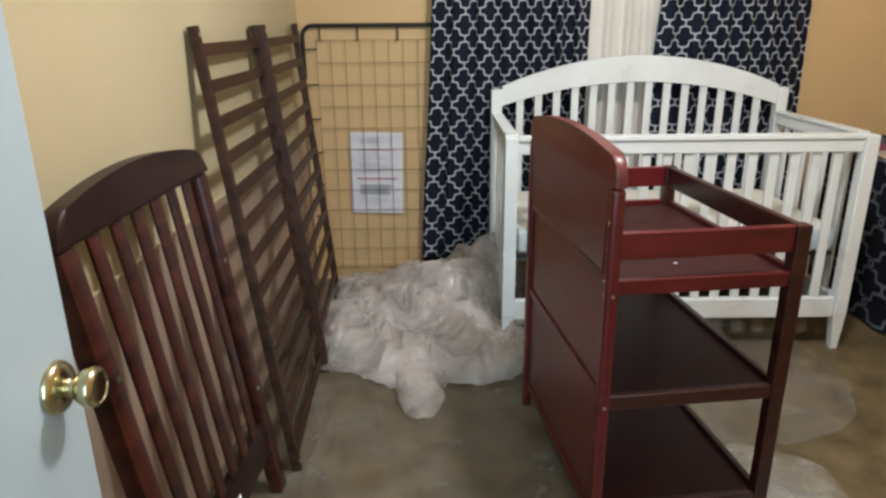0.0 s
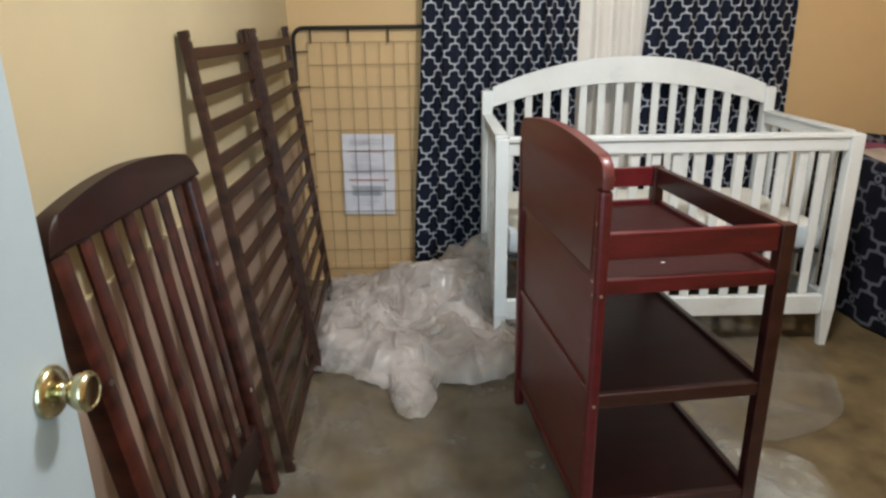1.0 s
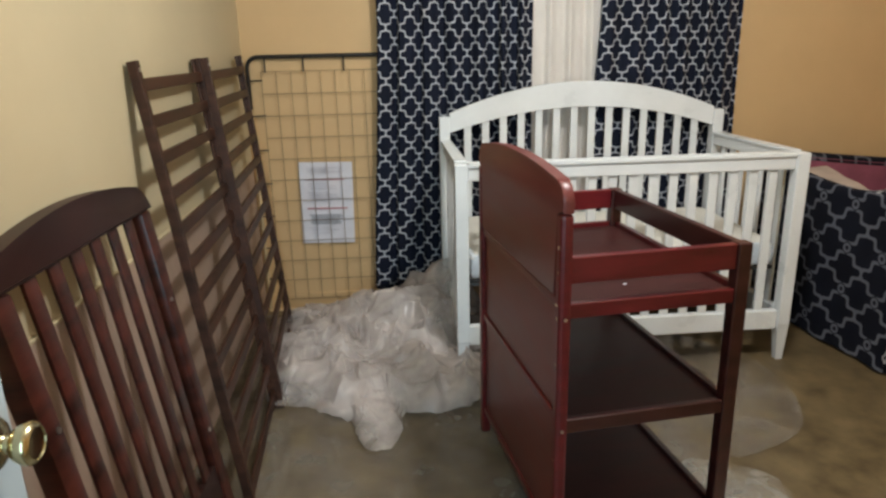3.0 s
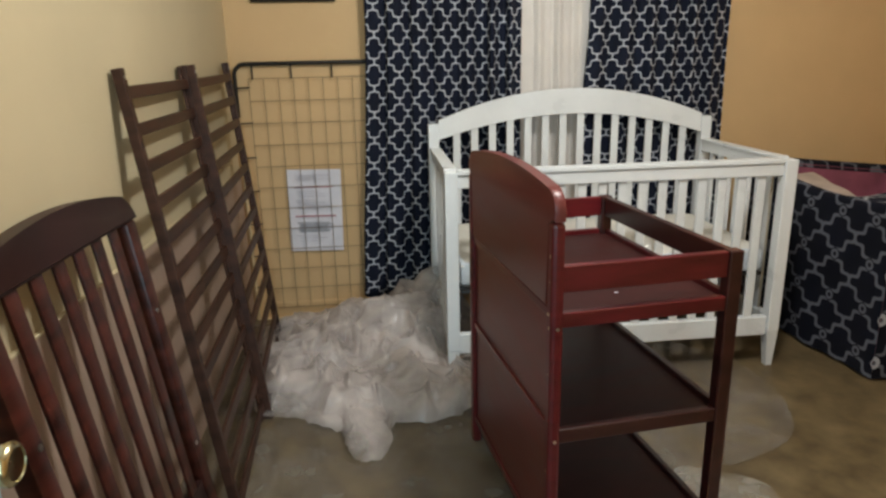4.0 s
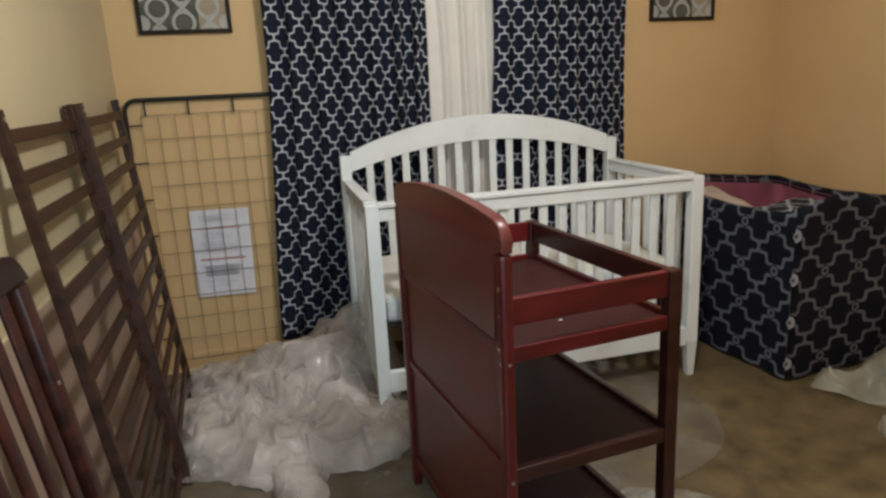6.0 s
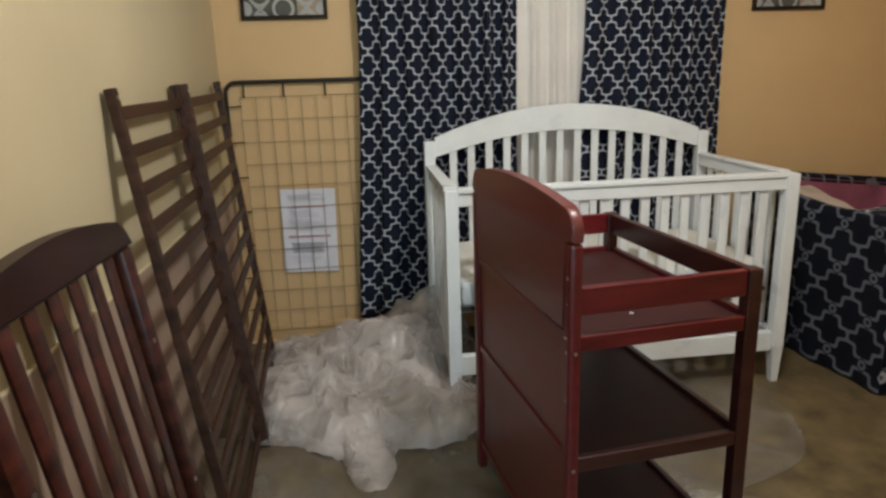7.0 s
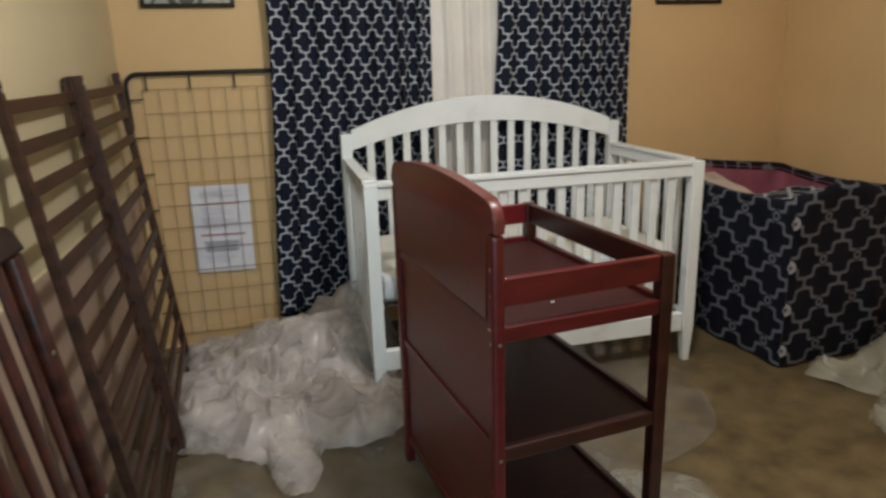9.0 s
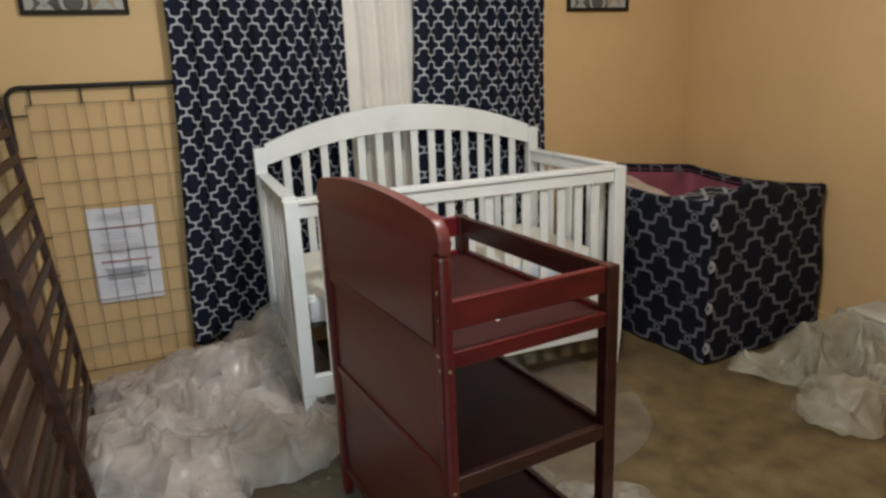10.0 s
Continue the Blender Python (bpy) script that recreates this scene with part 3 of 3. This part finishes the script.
# ---- curtains ----
def cloth(name, label, x0, x1, z0, z1, y, folds, deep, mtl, seed, hem=0.0):
    n, rows = 140, 40
    bm = bmesh.new()
    uvl = bm.loops.layers.uv.new("UVMap")
    grid, arc = [], [0.0]
    for j in range(rows + 1):
        z = z0 + (z1 - z0) * j / rows
        row = []
        for i in range(n + 1):
            s = i / n
            ph = s * folds * 2 * math.pi + 0.9 * noise.noise((s * 4, seed, z * 0.35)) + 1.3 * math.sin(s * 5 + seed)
            f = deep * (0.8 - 1.6 * abs(math.sin(ph / 2)) ** 1.6 + 0.25 * math.sin(2.1 * ph + seed)) * (0.85 + 0.35 * noise.noise((s * 3, z * 0.5, seed + 5)))
            x = x0 + (x1 - x0) * s - 0.075 * (1 - s) ** 3 * max(0, 1 - z / 1.4) + 0.012 * noise.noise((s * 3, z * 1.2, seed + 9)) + 0.3 * deep * math.cos(ph)
            row.append(bm.verts.new((x, y + f, z + (0.006 * math.sin(ph) if j == 0 else 0))))
        grid.append(row)
    mid = grid[rows // 2]
    for i in range(n):
        arc.append(arc[-1] + (mid[i + 1].co - mid[i].co).length)
    for j in range(rows):
        for i in range(n):
            f = bm.faces.new((grid[j][i], grid[j][i + 1], grid[j + 1][i + 1], grid[j + 1][i]))
            for lp, (a, b) in zip(f.loops, ((i, j), (i + 1, j), (i + 1, j + 1), (i, j + 1))):
                lp[uvl].uv = (arc[a], z0 + (z1 - z0) * b / rows)
    ob = tagged(new(name, finish(name, bm, mtl, 180)), label, "curtain", "curtains at the window")
    sol = ob.modifiers.new("thick", "SOLIDIFY")
    sol.thickness = 0.0015
    return ob


cloth("curtain", "navy curtain printed with a white trellis pattern", -0.272, 0.455, 0.115, 2.20, 0.830, 7.0, 0.038, CURTAIN, 1.0)
cloth("curtain", "navy curtain printed with a white trellis pattern", 0.785, 1.490, 0.115, 2.20, 0.830, 6.0, 0.038, CURTAIN, 2.6)
cloth("sheer_curtain", "plain white curtain hanging between navy curtains", 0.37, 0.86, 0.085, 2.19, 0.872, 4.0, 0.019, SHEER, 4.2)
rodt = thing("curtain_rod", "slim dark metal curtain rod above the window", "curtain rod", pose(0, 0, 0))
bm = bmesh.new()
rod(bm, (-0.42, 0.832, 2.205), (1.54, 0.832, 2.205), 0.010, 12)
part("pole", bm, BLACK, rodt)
for x in (-0.40, 1.52):
    bm = bmesh.new()
    rod(bm, (x, 0.832, 2.20), (x, YN + 0.004, 2.20), 0.006, 8)
    part("bracket", bm, BLACK, rodt)


# ---- framed prints ----
def print_frame(x0, x1, z0, seed):
    w, h = x1 - x0, x1 - x0
    c = thing("framed_print", "small dark-framed print of interlocking grey circles", "picture", pose((x0 + x1) / 2, YN, z0), "framed prints")
    y0, y1, e = -0.020, 0.0, 0.017
    bm = bmesh.new()
    box(bm, -w / 2, w / 2, y0, y1, 0, e, 0.002)
    box(bm, -w / 2, w / 2, y0, y1, h - e, h, 0.002)
    box(bm, -w / 2, -w / 2 + e, y0, y1, e, h - e, 0.002)
    box(bm, w / 2 - e, w / 2, y0, y1, e, h - e, 0.002)
    part("frame", bm, FRAME, c)
    bm = bmesh.new()
    box(bm, -w / 2 + e, w / 2 - e, -0.009, 0.0, e, h - e)
    art = part("artwork", bm, ART, c, "grey and brown field of interlocking circles")
    lo, hi = -w / 2 + e, w / 2 - e

    def flat(name, pts, y, mtl, label=""):
        bm = bmesh.new()
        bm.faces.new([bm.verts.new((min(hi, max(lo, x)), y, min(h - e, max(e, z)))) for x, z in pts])
        part(name, bm, mtl, art, label)

    def arc(x, z, rad, n=24):
        return [(x + rad * math.cos(2 * math.pi * k / n), z + rad * math.sin(2 * math.pi * k / n)) for k in range(n)]

    flat("pale_band", [(0.058, e), (hi, e), (hi, h * 0.45), (0.058, h * 0.45)], -0.0092, ART_TAN, "warm beige part of the print")
    pitch = 0.122
    for i, (x, z0) in enumerate(((-0.106, 0.104), (-0.004, 0.046), (0.100, 0.110))):
        for j in range(-1, 4):
            z = z0 + pitch * j
            if z - 0.045 < h - e and z + 0.045 > e:
                outer, inner = arc(x, z, 0.050), arc(x, z, 0.036)
                bm = bmesh.new()
                ring = [[bm.verts.new((min(hi, max(lo, p)), -0.0100, min(h - e, max(e, q)))) for p, q in row] for row in (outer, inner)]
                for k in range(24):
                    bm.faces.new((ring[0][k], ring[0][(k + 1) % 24], ring[1][(k + 1) % 24], ring[1][k]))
                part("ring", bm, ART_RING, art)
                flat("disc", arc(x, z, 0.030), -0.0097, ART_TAN if (i == 2 and j == 0) else ART_DISC)
            zc = z + pitch / 2
            if e + 0.02 < zc < h - e - 0.02:
                for k in (-1, 1):
                    flat("cross_stroke", [(x - 0.026, zc - 0.021 * k - 0.007), (x + 0.026, zc + 0.021 * k - 0.007), (x + 0.026, zc + 0.021 * k + 0.007), (x - 0.026, zc - 0.021 * k + 0.007)], -0.0103 - 0.0002 * k, ART_RING)
    for x in (lo, hi):
        for j in range(3):
            flat("edge_blot", arc(x, 0.045 + pitch * j, 0.034), -0.0094, ART_RING)
    return c


print_frame(-0.786, -0.402, 1.545, 1)
print_frame(1.659, 2.036, 1.541, 2)


# ---- covered playpen ----
def playpen():
    c = thing("playpen", "playpen covered in navy trellis cloth, pink inside", "playpen", pose(0, 0, 0))
    A, B, C, D = Vector((1.660, -0.200, 0)), Vector((2.445, -0.120, 0)), Vector((2.440, 0.800, 0)), Vector((1.610, 0.780, 0))
    tops = {0: 0.690, 1: 0.680, 2: 0.670, 3: 0.750}
    cs = [A, B, C, D]
    mid = (A + B + C + D) / 4
    bm = bmesh.new()
    uvl = bm.loops.layers.uv.new("UVMap")
    ring, dist = [], 0.0
    n = 28
    for k in range(4):
        p, q = cs[k], cs[(k + 1) % 4]
        for i in range(n):
            s = i / n
            o = p.lerp(q, s)
            # rounded corner
            e = min(s, 1 - s) * (q - p).length
            inn = (mid - o).normalized() * max(0, 0.035 - e) * 0.5
            zt = tops[k] * (1 - s) + tops[(k + 1) % 4] * s
            sag = (0.02, 0.03, 0.0, 0.05)[k] * math.sin(math.pi * s) ** 0.8
            if k == 0:
                sag -= 0.075 * math.exp(-((s - 0.38) / 0.30) ** 2)
            ring.append((o + inn, zt - sag, dist + e * 0 + s * (q - p).length))
        dist += (q - p).length
    ring.append((ring[0][0], ring[0][1], dist))
    rows = 14
    grid = []
    for o, zt, d in ring:
        col = []
        outw = (o - mid).normalized()
        for j in range(rows + 1):
            v = j / rows
            z = 0.012 + (zt - 0.012) * v
            bulge = 0.028 * noise.noise((d * 3.1, z * 3.0, 7)) + 0.016 * noise.noise((d * 9, z * 4, 2)) - 0.02 * v
            col.append((o + outw * bulge + Vector((0, 0, z)), d, z))
        # padded rim, then down inside
        for w, dz in ((0.010, 0.022), (0.030, 0.030), (0.052, 0.020), (0.062, -0.010)):
            col.append((o - outw * (0.012 + w) + Vector((0, 0, zt + dz)), d, zt + w + 0.01))
        grid.append([(bm.verts.new(p), a, b) for p, a, b in col])
    for g, h in zip(grid, grid[1:]):
        for j in range(len(g) - 1):
            quad = (g[j], h[j], h[j + 1], g[j + 1])
            f = bm.faces.new([q[0] for q in quad])
            for lp, q in zip(f.loops, quad):
                lp[uvl].uv = (q[1], q[2])
    bmesh.ops.remove_doubles(bm, verts=bm.verts, dist=0.0005)
    part("cover", bm, COVER, c, "black-navy cloth cover with grey trellis print", 180)
    for z in (0.09, 0.27, 0.45, 0.63):
        bm = bmesh.new()
        o = A + (A - mid).normalized() * 0.004
        seg = 18
        vs = []
        for k in range(seg):
            a = 2 * math.pi * k / seg
            vs.append([bm.verts.new(o + Vector((r * math.cos(a), -0.6 * r * math.cos(a) * 0.3, z + r * 1.2 * math.sin(a)))) for r in (0.008, 0.022 if math.cos(a) > -0.3 else 0.013)])
        for k in range(seg):
            p, q = vs[k], vs[(k + 1) % seg]
            bm.faces.new((p[0], p[1], q[1], q[0]))
        part("seam_print", bm, SEAM, c, "pale ring of the print on the corner seam")
    bm = bmesh.new()
    prev = None
    first = None
    for o, zt, d in ring:
        outw = (o - mid).normalized()
        cur = [bm.verts.new(o - outw * 0.070 + Vector((0, 0, zt + 0.005))), bm.verts.new(o - outw * 0.078 + Vector((0, 0, zt * 0.5))), bm.verts.new(o - outw * 0.085 + Vector((0, 0, 0.06)))]
        if prev:
            for j in range(2):
                bm.faces.new((prev[j], cur[j], cur[j + 1], prev[j + 1]))
        prev = cur
    part("lining", bm, PINK, c, "dusky pink inner lining", 180)
    bm = bmesh.new()
    vs = [bm.verts.new(q + (mid - q).normalized() * 0.06 + Vector((0, 0, 0.065))) for q in cs]
    bm.faces.new(vs)
    part("pad", bm, PINK, c)
    return c


playpen()
def draped(name, label, mtl, x0, x1, y0, y1, height, seed):
    bm = bmesh.new()
    uvl = bm.loops.layers.uv.new("UVMap")
    n = 26
    g = []
    for i in range(n + 1):
        row = []
        for j in range(n + 1):
            x, y = x0 + (x1 - x0) * i / n, y0 + (y1 - y0) * j / n
            row.append(bm.verts.new((x + 0.012 * noise.noise((y * 9, seed, 0)), y + 0.012 * noise.noise((x * 9, seed, 4)), height(i / n, j / n) + 0.016 * noise.noise((x * 7, y * 7, seed)))))
        g.append(row)
    for i in range(n):
        for j in range(n):
            f = bm.faces.new((g[i][j], g[i + 1][j], g[i + 1][j + 1], g[i][j + 1]))
            for lp in f.loops:
                lp[uvl].uv = (lp.vert.co.x, lp.vert.co.y)
    ob = whole(name, bm, mtl, label, "blanket", smooth=180)
    ob.modifiers.new("thick", "SOLIDIFY").thickness = 0.006
    return ob


draped("trellis_blanket", "navy trellis blanket folded over the playpen's edge", THROW, 1.690, 2.10, -0.150, 0.24, lambda a, b: 0.722 - 0.02 * b - 0.5 * max(0, b - 0.75) - 0.02 * (1 - a) - 0.4 * max(0, a - 0.80), 3)
draped("cream_blanket", "rumpled cream blanket lying in the playpen", CREAM_CLOTH, 1.69, 1.98, 0.28, 0.66, lambda a, b: 0.63 + 0.07 * b - 0.35 * max(0, abs(a - 0.45) - 0.3), 6)


# ---- clear plastic ----
def crumple(name, label, mtl, lobes, centre, seed, kind_cat, group, under=None, tight=1.0):
    """Heaped thin film over lobes (cx, cy, rx, ry, height), spread from a centre, with warped folds and creases."""

    def field(x, y):
        p = Vector((x, y, seed))
        w = noise.noise_vector(p * 3.2) * 0.10 + noise.noise_vector(p * 9) * 0.022
        X, Y = x + w.x, y + w.y
        env = 0.0
        for cx, cy, rx, ry, h in lobes:
            q = ((X - cx) / rx) ** 2 + ((Y - cy) / ry) ** 2
            if q < 1:
                env = max(env, h * (1 - q) ** 0.7)
        return env, X, Y, w

    bm = bmesh.new()
    n, rings = 220, 84
    prev = None
    for j in range(rings + 1):
        cur = []
        for k in range(n):
            a = 2 * math.pi * k / n
            if j == 0:
                r = 1.1
                while r > 0.1 and field(centre[0] + r * math.cos(a), centre[1] + r * math.sin(a))[0] <= 0:
                    r -= 0.012
                cur.append(r)
                continue
            r = reach[k] * (0.01 + 0.99 * j / rings)
            x, y = centre[0] + r * math.cos(a), centre[1] + r * math.sin(a)
            env, X, Y, w = field(x, y)
            g = Vector((X * 1.3 + w.y, Y, seed * 2))
            k = tight
            r1 = 1 - 2.4 * abs(noise.noise(g * 3.4))
            f1 = max(0, 1 - 2.6 * abs(noise.noise(Vector((g.x * 5 * k + 2 * g.y, g.y * 3.2 * k, g.z))))) ** 1.5
            f2 = max(0, 1 - 2.6 * abs(noise.noise(Vector((g.x * 5 * k, g.y * 8 * k - 4 * g.x, g.z + 7))))) ** 1.5
            d, _ = noise.voronoi(Vector((X * 11 * k + w.y * 14, Y * 9 * k, seed)))
            e = min(1, env / 0.06)
            z = env * (0.60 + 0.34 * r1) + e * (0.040 * f1 + 0.022 * f2 + 0.022 * (d[1] - d[0]) - 0.012) + 0.014 * e + 0.009
            side = noise.noise_vector(Vector((x * 6, y * 6, seed))) * 0.07 * e + noise.noise_vector(Vector((x * 14, y * 14, seed))) * 0.022
            back = 0.80 if x > -0.36 else 0.865
            cur.append(bm.verts.new((min(2.415, max(XL + 0.02, x + side.x)), min(back, y + side.y), max(0.007, z))))
        if j == 0:
            m = len(cur)
            reach = [(cur[(k - 1) % m] + cur[k] * 2 + cur[(k + 1) % m]) / 4 for k in range(m)]
            continue
        if prev:
            for k in range(n):
                bm.faces.new((prev[k], prev[(k + 1) % n], cur[(k + 1) % n], cur[k]))
        prev = cur
    if under:
        return part(name, bm, mtl, under, smooth=50)
    return whole(name, bm, mtl, label, kind_cat, smooth=50, group=group)


HEAP_LOBES = [(-0.20, 0.44, 0.34, 0.40, 0.20), (-0.07, 0.60, 0.20, 0.28, 0.24), (-0.50, 0.30, 0.26, 0.42, 0.13), (-0.32, -0.26, 0.085, 0.25, 0.045), (-0.36, -0.08, 0.20, 0.22, 0.075), (-0.13, -0.02, 0.27, 0.26, 0.10), (-0.55, 0.07, 0.20, 0.24, 0.10), (-0.60, 0.62, 0.24, 0.26, 0.06), (-0.35, 0.74, 0.30, 0.16, 0.08)]
heap = thing("film_heap", "crumpled clear plastic film heaped on the floor", "plastic film")
crumple("film_layer", "", HEAP, HEAP_LOBES, (-0.28, 0.28), 3.0, "", "", heap)
crumple("film_layer", "", HEAP,
        [(a + 0.02, b - 0.02, c * 0.9, d * 0.88, e * 1.15) for a, b, c, d, e in HEAP_LOBES], (-0.28, 0.28), 9.0, "", "", heap)
crumple("film_layer", "", HEAP,
        [(a - 0.01, b + 0.01, c * 1.06, d * 1.04, e * 0.80) for a, b, c, d, e in HEAP_LOBES], (-0.28, 0.28), 17.0, "", "", heap)
crumple("plastic_bag", "crumpled pale translucent plastic bag on the floor", GREEN_FILM,
        [(2.07, -0.50, 0.22, 0.22, 0.25), (1.92, -0.66, 0.24, 0.18, 0.13), (1.80, -0.74, 0.19, 0.16, 0.10), (2.08, -0.76, 0.24, 0.18, 0.12), (1.90, -0.38, 0.16, 0.13, 0.05)], (1.98, -0.60), 5.0, "plastic bag", "bags", tight=1.5)

LOOSE = film_plastic("loose_film", (0.80, 0.80, 0.76), 0.67, 0.16, 0.35, 0.24)
crumple("loose_film", "loose fold of clear plastic film around the table feet", LOOSE,
        [(0.50, -1.16, 0.34, 0.17, 0.030), (0.76, -1.08, 0.17, 0.22, 0.035), (0.74, -0.90, 0.10, 0.26, 0.020), (0.30, -1.10, 0.20, 0.12, 0.02)], (0.62, -1.10), 12.0, "plastic film", "", tight=1.3)


# drop sheet spread on the floor
def drop_sheet():
    nx, ny = 300, 400
    x, y = np.meshgrid(np.linspace(-0.90, 1.34, nx + 1), np.linspace(-2.5, 0.8, ny + 1), indexing="ij")
    edge = np.maximum(0.75 + np.sqrt(np.clip(0.27 - (y + 0.15) ** 2, 0, None)), 0.62)
    edge = np.maximum(edge, np.where(y < -0.62, 0.77 + 0.55 * (-0.80 - y) - 0.35 * (-0.80 - y) ** 2, 0))
    edge = edge + 0.012 * np.sin(y * 9.0) + 0.006 * np.sin(y * 23.0 + 1)
    z = np.full_like(x, 0.004)
    rng = random.Random(21)
    # long folds pulled out of the heap and the table's feet, then many short ones
    folds = [(-0.50, -0.40, 0.95, 0.55, 0.016), (-0.36, -0.72, 0.35, 0.60, 0.012), (-0.14, -0.62, -0.12, 0.70, 0.010), (-0.45, -1.05, 0.55, 0.60, 0.014), (0.02, -0.85, -0.75, 0.45, 0.012), (-0.62, -0.95, 0.10, 0.50, 0.012), (0.0, -0.45, 1.35, 0.30, 0.010), (0.78, -0.55, 0.20, 0.55, 0.016), (0.66, -0.95, -0.25, 0.45, 0.020), (0.86, -0.30, 0.80, 0.40, 0.012), (0.42, -1.22, 1.25, 0.40, 0.018)]
    for _ in range(14):
        folds.append((rng.uniform(-0.7, 0.3), rng.uniform(-1.6, -0.3), rng.uniform(-0.9, 0.9), rng.uniform(0.3, 0.7), rng.uniform(0.004, 0.009)))
    for _ in range(30):
        folds.append((rng.uniform(-0.8, 1.1), rng.uniform(-1.7, 0.2), rng.uniform(-1.5, 1.5), rng.uniform(0.10, 0.30), rng.uniform(0.002, 0.006)))
    for _ in range(30):
        folds.append((rng.uniform(0.35, 1.0), rng.uniform(-1.5, -0.5), rng.uniform(-0.9, 0.9), rng.uniform(0.06, 0.2), rng.uniform(0.008, 0.018)))
    for a, b, g, length, high in folds:
        across = (x - a) * math.cos(g) + (y - b) * math.sin(g) + 0.012 * np.sin(y * 14 + a * 9)
        along = -(x - a) * math.sin(g) + (y - b) * math.cos(g)
        z += high * np.exp(-np.abs(across) / 0.010) * np.exp(-(along / length) ** 4)
    z += 0.006 * np.exp(-((edge - x) / 0.010) ** 2)
    keep = x <= np.maximum(edge, 0.45)
    ids = -np.ones(x.shape, int)
    ids[keep] = np.arange(keep.sum())
    co = np.stack([x, y, z], -1)[keep]
    for k in range(len(co)):
        co[k, 2] += 0.006 * abs(noise.noise((co[k, 0] * 5, co[k, 1] * 5, 0))) + 0.004 * abs(noise.noise((co[k, 0] * 15, co[k, 1] * 11, 4)))
    q = np.stack([ids[:-1, :-1], ids[1:, :-1], ids[1:, 1:], ids[:-1, 1:]], -1).reshape(-1, 4)
    q = q[(q >= 0).all(1)]
    me = bpy.data.meshes.new("drop_sheet")
    me.from_pydata(co.tolist(), [], q.tolist())
    me.materials.append(SHEET)
    for p in me.polygons:
        p.use_smooth = True
    return tagged(new("drop_sheet", me), "clear wrinkled plastic drop sheet over the floor", "drop sheet")


drop_sheet()

# pale bin by the right wall
bn = thing("storage_bin", "pale grey plastic storage bin beside the wall", "bin", pose(2.30, -0.50, 0))
bm = bmesh.new()
vs = box(bm, -0.06, 0.13, -0.22, 0.10, 0.002, 0.22, 0.008)
for v in bm.verts:
    k = 0.88 + 0.12 * v.co.z / 0.22
    v.co.x, v.co.y = 0.02 + (v.co.x - 0.02) * k, -0.06 + (v.co.y + 0.06) * k
part("tub", bm, BIN, bn, smooth=30)
bm = bmesh.new()
box(bm, -0.068, 0.140, -0.232, 0.112, 0.218, 0.234, 0.006)
part("lid", bm, BIN, bn, smooth=30)

# two bits of torn film on the floor
for x, y, r in ((-0.035, -0.315, 0.010), (0.010, -0.305, 0.008)):
    bm = bmesh.new()
    bmesh.ops.create_icosphere(bm, subdivisions=3, radius=r)
    for v in bm.verts:
        k = 1 + 0.6 * noise.noise(v.co * 120 + Vector((x * 50, 0, 0)))
        v.co = Vector((x + v.co.x * k * 1.4, y + v.co.y * k, 0.012 + max(-0.003, v.co.z * k * 0.5)))
    whole("film_scrap", bm, SHEET, "small torn scrap of clear plastic film", "plastic scrap", smooth=30, group="film scraps")
